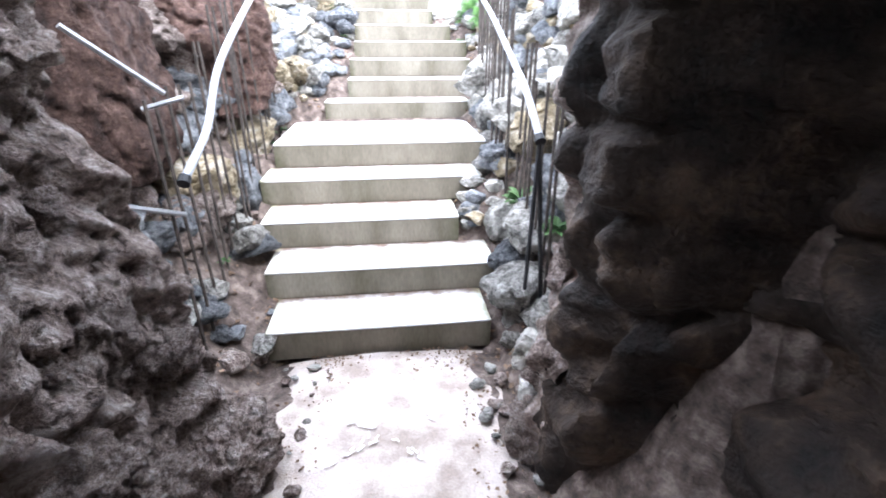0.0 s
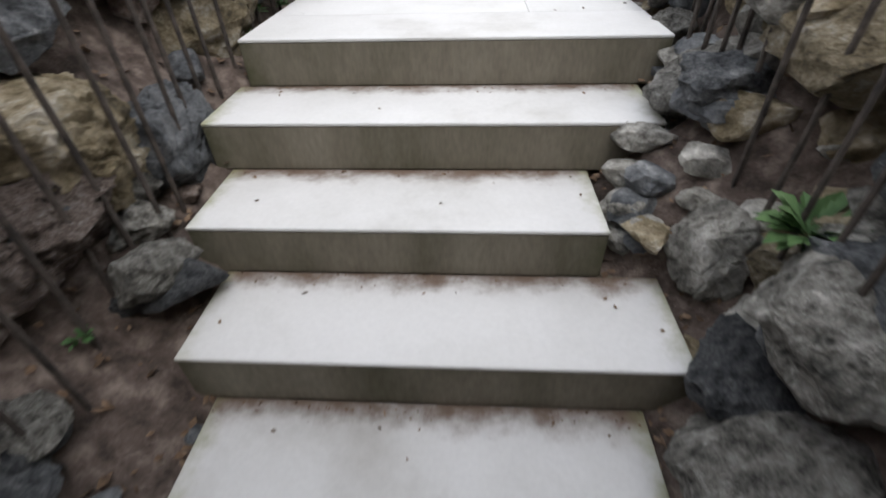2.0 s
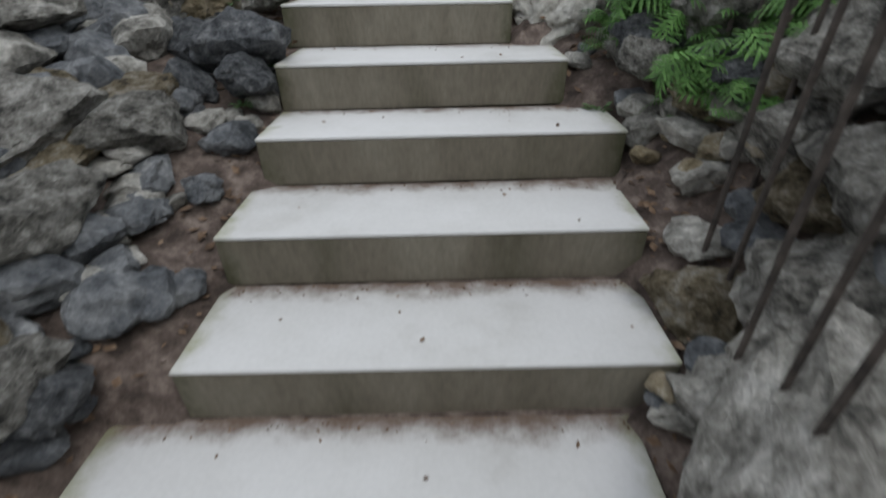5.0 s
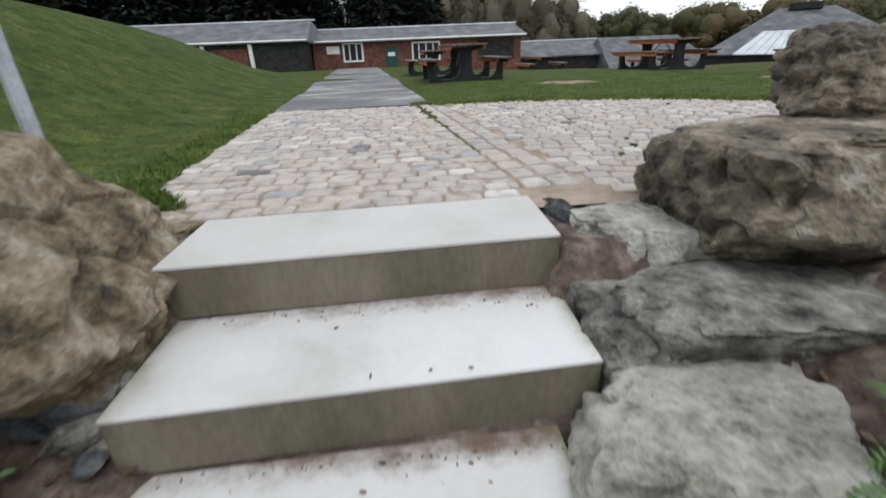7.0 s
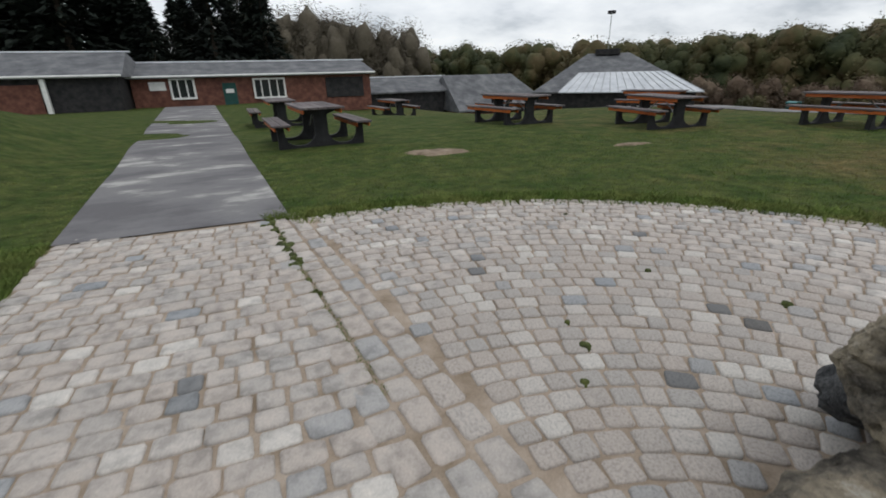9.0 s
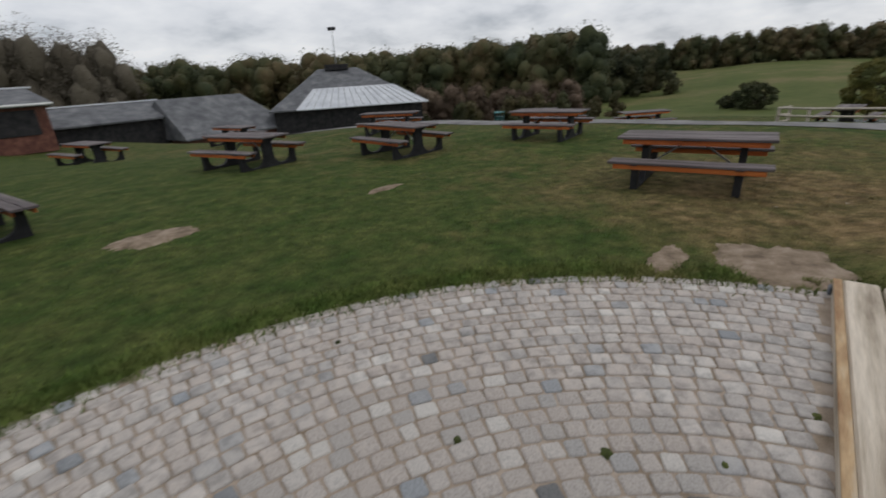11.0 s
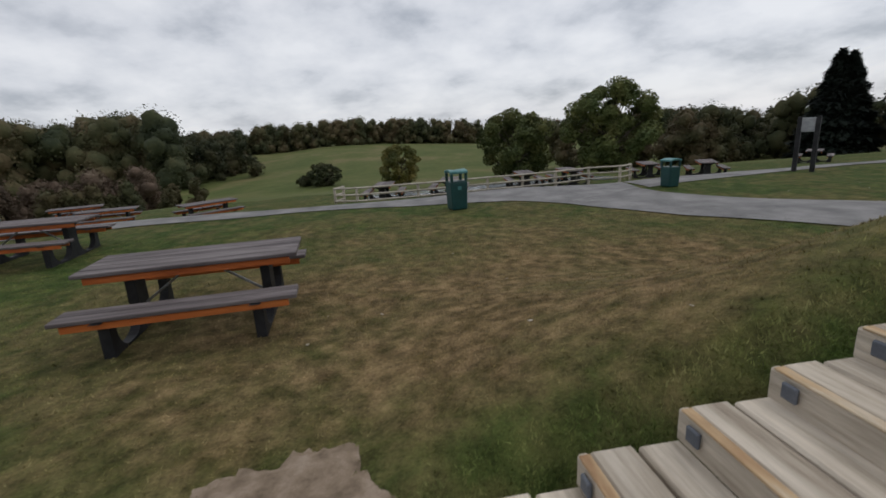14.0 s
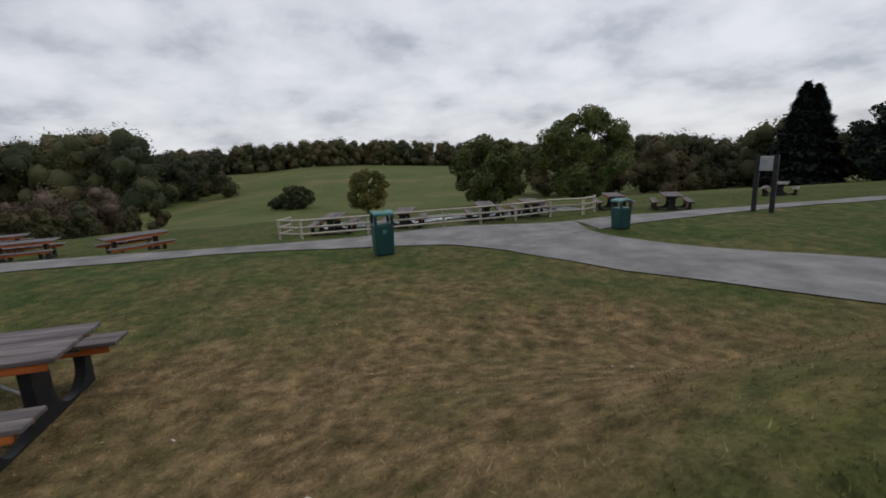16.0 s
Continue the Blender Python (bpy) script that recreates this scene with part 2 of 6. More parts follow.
def stain(m, axis, colour, lo, hi, both, ragged, scale):
    """Ragged dirt or algae along one edge of each slab (or both its ends), laid over a material."""
    n, l = m.node_tree.nodes, m.node_tree.links
    b = n["Principled BSDF"]
    co = n.new("ShaderNodeTexCoord")
    sp = n.new("ShaderNodeSeparateXYZ")
    l.new(co.outputs["Generated"], sp.inputs[0])
    v = sp.outputs[axis]
    if both:
        c1 = n.new("ShaderNodeMath"); c1.operation = "SUBTRACT"; c1.inputs[1].default_value = 0.5
        c2 = n.new("ShaderNodeMath"); c2.operation = "ABSOLUTE"
        l.new(v, c1.inputs[0])
        l.new(c1.outputs[0], c2.inputs[0])
        v = c2.outputs[0]
    t = n.new("ShaderNodeTexNoise")
    t.inputs["Scale"].default_value, t.inputs["Detail"].default_value, t.inputs["Roughness"].default_value = scale, 7, 0.7
    l.new(co.outputs["Object"], t.inputs["Vector"])
    a = n.new("ShaderNodeMath"); a.operation = "MULTIPLY_ADD"; a.inputs[1].default_value = ragged
    l.new(t.outputs["Fac"], a.inputs[0])
    l.new(v, a.inputs[2])
    r = n.new("ShaderNodeMapRange")
    r.interpolation_type = "SMOOTHSTEP"
    r.inputs["From Min"].default_value, r.inputs["From Max"].default_value = lo + ragged * 0.5, hi + ragged * 0.5
    l.new(a.outputs[0], r.inputs["Value"])
    mx = n.new("ShaderNodeMix"); mx.data_type = "RGBA"
    mx.inputs["B"].default_value = (*colour, 1)
    l.new(r.outputs[0], mx.inputs["Factor"])
    l.new(b.inputs["Base Color"].links[0].from_socket, mx.inputs["A"])
    l.new(mx.outputs["Result"], b.inputs["Base Color"])
    return m


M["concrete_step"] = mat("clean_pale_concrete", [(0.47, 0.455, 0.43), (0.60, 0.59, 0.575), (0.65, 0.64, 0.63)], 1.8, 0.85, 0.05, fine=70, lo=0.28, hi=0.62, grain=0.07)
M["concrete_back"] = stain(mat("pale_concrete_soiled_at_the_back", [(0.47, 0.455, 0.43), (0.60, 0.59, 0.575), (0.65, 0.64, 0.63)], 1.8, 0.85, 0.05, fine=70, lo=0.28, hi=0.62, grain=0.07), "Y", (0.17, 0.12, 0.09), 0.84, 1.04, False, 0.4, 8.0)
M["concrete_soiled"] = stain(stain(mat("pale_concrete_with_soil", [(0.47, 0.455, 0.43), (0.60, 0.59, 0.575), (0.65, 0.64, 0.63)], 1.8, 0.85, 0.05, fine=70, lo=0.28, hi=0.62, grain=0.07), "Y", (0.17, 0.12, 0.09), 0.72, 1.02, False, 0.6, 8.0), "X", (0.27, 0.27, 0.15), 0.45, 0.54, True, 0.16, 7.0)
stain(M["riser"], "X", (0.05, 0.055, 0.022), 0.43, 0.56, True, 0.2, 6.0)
M["glass"] = mat("dark_window_glass", [(0.02, 0.022, 0.025), (0.03, 0.033, 0.036)], 2.0, 0.06, 0.0, spec=0.6)
M["field"] = mat("far_meadow", [(0.070, 0.092, 0.026), (0.095, 0.108, 0.035), (0.15, 0.132, 0.06)], 0.09, 0.95, 0.0, fine=0.8, detail=10, spec=0.1)
M["asphalt"] = mat("worn_grey_tarmac", [(0.13, 0.125, 0.125), (0.19, 0.185, 0.18), (0.25, 0.24, 0.235)], 1.4, 0.9, 0.25, fine=130)
M["tar_path"] = mat("tarmac_with_pale_dried_patches", [(0.125, 0.12, 0.125), (0.165, 0.16, 0.165), (0.19, 0.185, 0.185), (0.40, 0.39, 0.37)], 1.1, 0.9, 0.2, fine=90, stretch=(0.8, 1.3, 1), lo=0.40, hi=0.66)
M["plank"] = mat("weathered_grey_timber", [(0.16, 0.12, 0.085), (0.41, 0.35, 0.275), (0.57, 0.50, 0.41)], 9.0, 0.85, 0.9, fine=50, rnd=0.14, stretch=(0.10, 1, 1), lo=0.30, hi=0.60)
M["bracket"] = mat("blue_grey_bracket", [(0.09, 0.10, 0.12), (0.14, 0.15, 0.17)], 9.0, 0.6, 0.1)
M["nosing"] = mat("yellow_worn_nosing", [(0.27, 0.15, 0.075), (0.46, 0.32, 0.18), (0.52, 0.46, 0.37)], 7.0, 0.8, 0.4, fine=60, stretch=(0.2, 1, 1))
M["table_top"] = mat("weathered_table_boards", [(0.075, 0.062, 0.062), (0.125, 0.105, 0.104), (0.21, 0.185, 0.18)], 8.0, 0.75, 0.3, fine=70, rnd=0.1, stretch=(1, 0.1, 1))
M["orange"] = mat("orange_brown_stained_timber", [(0.30, 0.07, 0.016), (0.46, 0.12, 0.026), (0.52, 0.16, 0.04)], 8.0, 0.6, 0.2, fine=60, rnd=0.12, stretch=(1, 0.12, 1))
M["black"] = mat("black_painted_frame", [(0.010, 0.010, 0.011), (0.018, 0.018, 0.02), (0.03, 0.03, 0.032)], 6.0, 0.6, 0.1)
M["galv"] = mat("galvanised_steel", [(0.30, 0.31, 0.32), (0.42, 0.43, 0.44)], 9.0, 0.45, 0.1, metal=0.7)
M["rail"] = mat("grey_painted_handrail", [(0.34, 0.36, 0.40), (0.48, 0.50, 0.54)], 9.0, 0.35, 0.05, metal=0.25)
M["rust"] = mat("rusty_iron_bar", [(0.035, 0.03, 0.027), (0.07, 0.058, 0.05), (0.11, 0.09, 0.078)], 20.0, 0.85, 0.3)
M["bin"] = mat("dark_green_bin_plastic", [(0.004, 0.040, 0.040), (0.008, 0.060, 0.058)], 4.0, 0.45, 0.05, spec=0.5)
M["bin_lid"] = mat("pale_bin_rim", [(0.05, 0.16, 0.16), (0.10, 0.24, 0.24)], 4.0, 0.45, 0.05)
M["white"] = mat("white_paint", [(0.66, 0.66, 0.64), (0.80, 0.80, 0.78)], 5.0, 0.6, 0.1)
M["brick"] = mat("red_brick_wall", [(0.085, 0.038, 0.029), (0.135, 0.058, 0.042), (0.19, 0.09, 0.064)], 3.0, 0.9, 0.3, fine=25)
M["slate"] = mat("grey_slate_roof", [(0.075, 0.078, 0.085), (0.12, 0.123, 0.13), (0.18, 0.183, 0.187)], 1.2, 0.7, 0.3, fine=14)
M["tarred"] = mat("black_tarred_boards", [(0.012, 0.012, 0.013), (0.025, 0.024, 0.025), (0.04, 0.038, 0.038)], 3.0, 0.8, 0.3, fine=20)
M["metal_roof"] = mat("pale_sheet_metal_roof", [(0.50, 0.52, 0.55), (0.66, 0.68, 0.70)], 1.0, 0.5, 0.1, metal=0.2)
M["door_green"] = mat("dark_green_door", [(0.012, 0.055, 0.05), (0.02, 0.075, 0.065)], 3.0, 0.6, 0.1)
M["fence"] = mat("pale_fence_timber", [(0.34, 0.30, 0.25), (0.50, 0.45, 0.38)], 4.0, 0.85, 0.3, rnd=0.1)
M["bark"] = mat("tree_bark", [(0.05, 0.04, 0.03), (0.11, 0.09, 0.07)], 6.0, 0.95, 0.6)
M["leaf"] = mat("broadleaf_green", [(0.055, 0.078, 0.022), (0.098, 0.118, 0.034), (0.16, 0.158, 0.05)], 0.5, 0.8, 0.0, fine=6, rnd=0.22)
M["leaf_gold"] = mat("yellowing_leaf", [(0.065, 0.075, 0.018), (0.125, 0.12, 0.028), (0.21, 0.17, 0.045)], 0.6, 0.8, 0.0, fine=6, rnd=0.1)
M["leaf_dark"] = mat("dark_woodland_leaf", [(0.030, 0.040, 0.018), (0.050, 0.058, 0.024), (0.075, 0.072, 0.030), (0.105, 0.078, 0.038), (0.060, 0.062, 0.026)], 0.10, 0.85, 0.0, fine=2.0, rnd=0.35)
M["leaf_rust"] = mat("russet_autumn_scrub", [(0.07, 0.05, 0.032), (0.115, 0.08, 0.055), (0.17, 0.13, 0.09)], 0.3, 0.9, 0.0, fine=3.0, rnd=0.25)
M["leaf_pale"] = mat("thin_pale_poplar_twigs", [(0.10, 0.085, 0.06), (0.15, 0.13, 0.098)], 0.3, 0.9, 0.0, fine=3.0, rnd=0.15)
M["conifer"] = mat("dark_conifer_needles", [(0.006, 0.010, 0.008), (0.014, 0.022, 0.014)], 0.4, 0.9, 0.0, fine=4.0, rnd=0.25)
M["fern"] = mat("bright_fern_green", [(0.05, 0.125, 0.025), (0.10, 0.215, 0.05), (0.18, 0.32, 0.095)], 5.0, 0.6, 0.0, fine=20, rnd=0.35)
M["weed"] = mat("pale_weed_leaf", [(0.05, 0.11, 0.035), (0.11, 0.20, 0.075), (0.19, 0.29, 0.13)], 6.0, 0.6, 0.0, fine=25, rnd=0.15)
M["moss"] = mat("moss", [(0.03, 0.035, 0.012), (0.06, 0.075, 0.02), (0.11, 0.12, 0.035)], 14.0, 0.95, 0.6, fine=120)
# pale base colour holds the sky's reflection on the water
M["water"] = mat("sky_tinted_pond_water", [(0.35, 0.38, 0.42), (0.42, 0.45, 0.48)], 0.2, 0.08, 0.05, spec=0.6)

# ---------------------------------------------------------------- mesh helpers


def ob_from(name, bm, material, parent=None, label="", smooth=False, m=None):
    me = bpy.data.meshes.new(name)
    bm.normal_update()
    bm.to_mesh(me)
    bm.free()
    for k in (material if isinstance(material, (list, tuple)) else [material]):
        me.materials.append(k)
    if smooth:
        me.polygons.foreach_set("use_smooth", [True] * len(me.polygons))
    o = new(name, me)
    if m is not None:
        o.matrix_basis = m
    if parent:
        o.parent = parent
    if label:
        o["label"] = label
    return o


def part(name, bm, material, parent, label="", smooth=False, m=None):
    return ob_from(name, bm, material, parent, label, smooth, m)


def py_mesh(name, verts, faces, material, parent=None, smooth=False):
    me = bpy.data.meshes.new(name)
    me.from_pydata([tuple(v) for v in verts], [], [tuple(f) for f in faces])
    for k in (material if isinstance(material, (list, tuple)) else [material]):
        me.materials.append(k)
    if smooth:
        me.polygons.foreach_set("use_smooth", [True] * len(me.polygons))
    o = new(name, me)
    if parent:
        o.parent = parent
    return o


def box(sx, sy, sz, bev=0.0, c=(0, 0, 0), bm=None, seg=1):
    own = bmesh.new()
    bmesh.ops.create_cube(own, size=1.0)
    bmesh.ops.scale(own, vec=(sx, sy, sz), verts=own.verts)
    if bev:
        bmesh.ops.bevel(own, geom=own.edges[:], offset=bev, segments=seg, affect="EDGES", profile=0.6)
    bmesh.ops.translate(own, vec=c, verts=own.verts)
    if bm is None:
        return own
    tmp = bpy.data.meshes.new("tmp")
    own.to_mesh(tmp)
    own.free()
    bm.from_mesh(tmp)
    bpy.data.meshes.remove(tmp)
    return bm


def tube(pts, r, sides=8, bm=None, taper=None):
    """A tube along pts."""
    bm = bm or bmesh.new()
    rings = []
    pts = [Vector(p) for p in pts]
    for i, p in enumerate(pts):
        d = (pts[min(i + 1, len(pts) - 1)] - pts[max(i - 1, 0)]).normalized()
        u = d.orthogonal().normalized() if abs(d.z) > 0.95 else d.cross(Vector((0, 0, 1))).normalized()
        v = d.cross(u)
        rr = r if taper is None else r + (taper - r) * i / (len(pts) - 1)
        rings.append([bm.verts.new(p + rr * (math.cos(a) * u + math.sin(a) * v)) for a in [2 * math.pi * k / sides for k in range(sides)]])
    for a, b in zip(rings, rings[1:]):
        for k in range(sides):
            bm.faces.new((a[k], a[(k + 1) % sides], b[(k + 1) % sides], b[k]))
    bm.faces.new(rings[0][::-1])
    bm.faces.new(rings[-1])
    return bm


def prism(outline, depth, axis="y", bev=0.0):
    """A flat outline (u, z) given depth along an axis, centred."""
    bm = bmesh.new()
    lo, hi = [], []
    for u, z in outline:
        a, b = ((u, -depth / 2, z), (u, depth / 2, z)) if axis == "y" else ((-depth / 2, u, z), (depth / 2, u, z))
        lo.append(bm.verts.new(a))
        hi.append(bm.verts.new(b))
    n = len(outline)
    f1 = bm.faces.new(lo)
    f1.normal_update()
    f2 = bm.faces.new(hi[::-1])
    f2.normal_update()
    for i in range(n):
        bm.faces.new((lo[i], hi[i], hi[(i + 1) % n], lo[(i + 1) % n]))
    bmesh.ops.triangulate(bm, faces=[f1, f2])
    bmesh.ops.recalc_face_normals(bm, faces=bm.faces)
    return bm


def empty(name, loc=(0, 0, 0), rz=0.0, label="", category="", group=""):
    o = new(name)
    o.matrix_basis = pose(*loc, 0, 0, rz)
    return tagged(o, label, category, group)


def smooth01(t):
    t = min(1.0, max(0.0, t))
    return t * t * (3 - 2 * t)


# ---------------------------------------------------------------- ground form
RISE = 0.18
STEP_Y = [0.0, 0.37, 0.73, 1.096, 1.457, 2.56, 2.916, 3.28, 3.65, 3.99, 4.40, 4.81, 5.232]
STEP_L = [-0.74, -0.80, -0.88, -0.94, -0.90, -0.62, -0.41, -0.40, -0.36, -0.36, -0.42, -0.47, -0.50]
STEP_R = [0.50, 0.60, 0.42, 0.65, 0.745, 0.80, 0.90, 0.92, 0.95, 0.80, 0.62, 0.735, 0.745]
SKEW = [0.0] * 6 + [0.01, 0.02, 0.03, 0.045, 0.045, 0.06, 0.05]  # the upper flight turns towards the path
PX, PY, PR = 1.0, 5.0, 4.2          # the round of setts


def lie(x, y):
    """The height of the open ground."""
    z = 2.32 - 0.018 * max(0.0, y - 9) - 0.03 * min(3.0, max(0.0, x - 6))
    z += 1.75 * smooth01((-x - 1.4 - 0.11 * min(25.0, max(0.0, y - 9.25))) / 5.0) * (1 - smooth01((y - 15) / 15.0))
    wide = 2.5 + 0.38 * min(4.5, max(0.0, y))
    up = min(0.345 * max(0.0, 5.5 - y), 1.9) * (1 - smooth01((x - 5.3) / wide))
    if 1.4 < x < 5.6 and 1.5 < y < 6.2:
        up -= 0.26 * min(1.0, max(0.0, (5.45 - x) / 0.3)) * smooth01((5.6 - y) / 0.4)
    if x > 0:
        z += up * smooth01((x - 1.5) / 0.6)
    z += (3.4 - z) * smooth01((-0.7 - y) / 0.6) * (1 - smooth01((abs(x) - 2.0) / 3.0)) * (1 if z < 3.4 else 0)
    z -= 0.75 * smooth01((y - 18) / 15.0) * smooth01((x - 1.5) / 6.0)
    z -= 0.5 * smooth01((x - 15.8) / 5.0)
    z -= 0.4 * smooth01((x - 17.0) / 4.0)
    fall = smooth01((x - 18.5) / 48.0)
    z -= 3.6 * fall
    z += 3.2 * smooth01((x - 75) / 90.0) * smooth01((y + 60) / 80)
    z -= 2.4 * smooth01((y - 22) / 22.0) * smooth01((x - 10) / 16.0) * (1 - fall)
    far = smooth01((math.hypot(x - 2, y - 6) - 5.5) / 3.0)
    z += far * 0.06 * noise.noise(Vector((x * 0.35, y * 0.35, 0)))
    return z


def axis_steps(lo, a, b, hi, fine):
    out = [a + fine * i for i in range(int(round((b - a) / fine)) + 1)]
    s, v = fine, b
    while v < hi:
        s *= 1.22
        v += s
        out.append(min(v, hi))
    s, v = fine, a
    while v > lo:
        s *= 1.22
        v -= s
        out.insert(0, max(v, lo))
    return out


gx = axis_steps(-420, -4.0, 20.0, 700, 0.4)
gy = axis_steps(-420, -6.0, 16.0, 520, 0.4)
TX0, TX1, TY0, TY1 = -2.0, 1.6, -1.2, 5.6
gv, gf, gm = [], [], []
for y in gy:
    for x in gx:
        gv.append((x, y, lie(x, y)))
nx = len(gx)
for j in range(len(gy) - 1):
    for i in range(nx - 1):
        cx, cy = (gx[i] + gx[i + 1]) / 2, (gy[j] + gy[j + 1]) / 2
        if TX0 < cx < TX1 and (TY0 if cx > -0.3 else TY0 - 0.5) < cy < TY1:
            continue
        gf.append((j * nx + i, j * nx + i + 1, (j + 1) * nx + i + 1, (j + 1) * nx + i))
        gm.append(1 if cx > 34 or abs(cy) > 60 or cx < -40 else 0)
ground = py_mesh("ground", gv, gf, [M["grass"], M["field"]], smooth=True)
ground.data.polygons.foreach_set("material_index", gm)
tagged(ground, "patchy mown grass falling away to meadows", "ground", kind="structure")


def sheet(name, pts_rows, material, label, kind="structure", cat="path"):
    verts, faces = [], []
    w = len(pts_rows[0])
    for r in pts_rows:
        verts += r
    for j in range(len(pts_rows) - 1):
        for i in range(w - 1):
            faces.append((j * w + i, j * w + i + 1, (j + 1) * w + i + 1, (j + 1) * w + i))
    o = py_mesh(name, verts, faces, material, smooth=True)
    return tagged(o, label, cat, kind=kind)


# tarmac path from the setts to the brick building
rows = []
for k in range(40):
    y = 9.25 + (39.2 - 9.25) * k / 39
    s = k / 39
    xl, xr = -1.17 + (-4.4 + 1.17) * s, 0.55 + (-1.6 - 0.55) * s
    rows.append([(xl + (xr - xl) * u, y, lie(0, y) + 0.02) for u in (0, 0.33, 0.66, 1)])
sheet("path", rows, M["tar_path"], "worn grey tarmac path leading to a brick building")

# stairs
def slant(i, bm):
    """Turns one step of the upper flight a little towards the path."""
    for v in bm.verts:
        v.co.y += SKEW[i] * (v.co.x - STEP_L[i])
    return bm


stairs = empty("stairs", (0, 0, 0), 0, "pale concrete garden steps with dark brown risers stained at the ends", "stairs")
stairs["kind"] = "structure"
for i in range(13):
    y0 = STEP_Y[i]
    y1 = STEP_Y[i + 1] if i < 12 else 5.655
    z = RISE * (i + 1)
    w = STEP_R[i] - STEP_L[i]
    cx = (STEP_R[i] + STEP_L[i]) / 2
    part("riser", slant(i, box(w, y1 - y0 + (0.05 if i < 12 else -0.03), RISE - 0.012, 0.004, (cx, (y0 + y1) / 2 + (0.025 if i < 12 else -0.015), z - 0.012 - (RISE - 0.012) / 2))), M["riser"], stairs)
    deep = y1 - y0 + 0.003
    if i == 4:  # the landing is laid in three slabs
        slabs = [(0.0, 1.0, 0.0, 0.36, "concrete_step"), (0.0, 0.70, 0.36, 1.0, "concrete_back"), (0.70, 1.0, 0.36, 1.0, "concrete_back")]
    else:
        slabs = [(0.0, 1.0, 0.0, 1.0, "concrete" if i == 12 else "concrete_soiled")]
    gap = 0.0016 if len(slabs) > 1 else 0.0
    for u0, u1, v0, v1, look_of in slabs:
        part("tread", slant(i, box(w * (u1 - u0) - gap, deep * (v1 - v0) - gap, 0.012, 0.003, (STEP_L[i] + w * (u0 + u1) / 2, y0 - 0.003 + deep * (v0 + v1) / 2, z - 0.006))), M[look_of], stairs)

# timber steps up the bank
WY = [5.635, 5.17, 4.72, 4.28, 3.87, 3.47, 3.05, 2.63]
WZ = [2.42, 2.57, 2.715, 2.855, 2.985, 3.115, 3.25, 3.38]
timber = empty("timber_steps", (0, 0, 0), 0, "weathered grey timber steps with worn yellow nosings", "steps")
timber["kind"] = "structure"
for i in range(8):
    y1 = WY[i]
    y0 = WY[i + 1] if i < 7 else WY[i] - 0.42
    z = WZ[i]
    d = (y1 - y0 + 0.02)
    x0, x1 = 2.0, 5.2
    part("nosing_board", box(x1 - x0, 0.05, 0.15, 0.012, ((x0 + x1) / 2, y1 - 0.027, z - 0.079)), M["plank"], timber)
    part("lip", box(x1 - x0 - 0.03, 0.05, 0.012, 0.004, ((x0 + x1) / 2 - 0.01, y1 - 0.024, z - 0.003)), M["nosing"], timber, "worn yellow lip")
    for q in range(2):
        bw = (d - 0.05 - 0.03) / 2
        part("plank", box(x1 - x0 - 0.02 * q, bw, 0.06, 0.012, ((x0 + x1) / 2, y1 - 0.055 - bw / 2 - q * (bw + 0.02), z - 0.035 - 0.004 * q)), M["plank"], timber)
    part("end_bracket", box(0.07, 0.02, 0.07, 0.006, (x1 - 0.12, y1 + 0.012, z - 0.06)), M["bracket"], timber, "dark blue-grey end bracket")


# ---------------------------------------------------------------- picnic tables
def trestle():
    """One end frame of a picnic table: a broad post, two bench posts and round-cornered feet."""
    out = []

    def arc(cx, cz, r, a0, a1, n=7):
        return [(cx + r * math.cos(radians(a0 + (a1 - a0) * k / n)), cz + r * math.sin(radians(a0 + (a1 - a0) * k / n))) for k in range(n + 1)]
    out += [(-0.77, 0.0), (0.77, 0.0), (0.77, 0.40), (0.90, 0.43), (0.52, 0.43), (0.66, 0.40)]
    out += arc(0.44, 0.27, 0.21, 0, -90)
    out += arc(0.36, 0.30, 0.24, -90, -180)
    out += [(0.12, 0.60), (0.32, 0.69), (-0.32, 0.69), (-0.12, 0.60)]
    out += arc(-0.36, 0.30, 0.24, 0, -90)
    out += arc(-0.44, 0.27, 0.21, -90, -180)
    out += [(-0.66, 0.40), (-0.52, 0.43), (-0.90, 0.43), (-0.77, 0.40)]
    return out


def picnic_table(label, group="picnic tables on the grass"):
    """Long axis along y."""
    t = empty("picnic_table", (0, 0, 0), 0, label, "picnic table", group)
    for s in (-1, 1):
        part("end_frame", prism(trestle(), 0.09), M["black"], t, "black painted end frame", m=pose(0, s * 0.62, 0))
        part("brace", tube([(0, s * 0.55, 0.30), (0, s * 0.05, 0.68)], 0.014, 6), M["galv"], t, "thin steel brace")
    for k in range(5):
        part("top_board", box(0.145, 1.95, 0.04, 0.006, (-0.31 + 0.155 * k, 0, 0.735)), M["table_top"], t)
    for s in (-1, 1):
        part("apron", box(0.035, 1.80, 0.075, 0.005, (s * 0.33, 0, 0.677)), M["orange"], t, "orange-brown apron board")
        for k in range(2):
            part("bench_board", box(0.145, 1.95, 0.04, 0.006, (s * (0.64 + 0.155 * k), 0, 0.455)), M["table_top"], t)
        part("bench_apron", box(0.03, 1.80, 0.07, 0.005, (s * 0.83, 0, 0.398)), M["orange"], t, "orange-brown bench rail")
        part("bench_apron", box(0.03, 1.80, 0.07, 0.005, (s * 0.60, 0, 0.398)), M["orange"], t, "orange-brown bench rail")
    return t


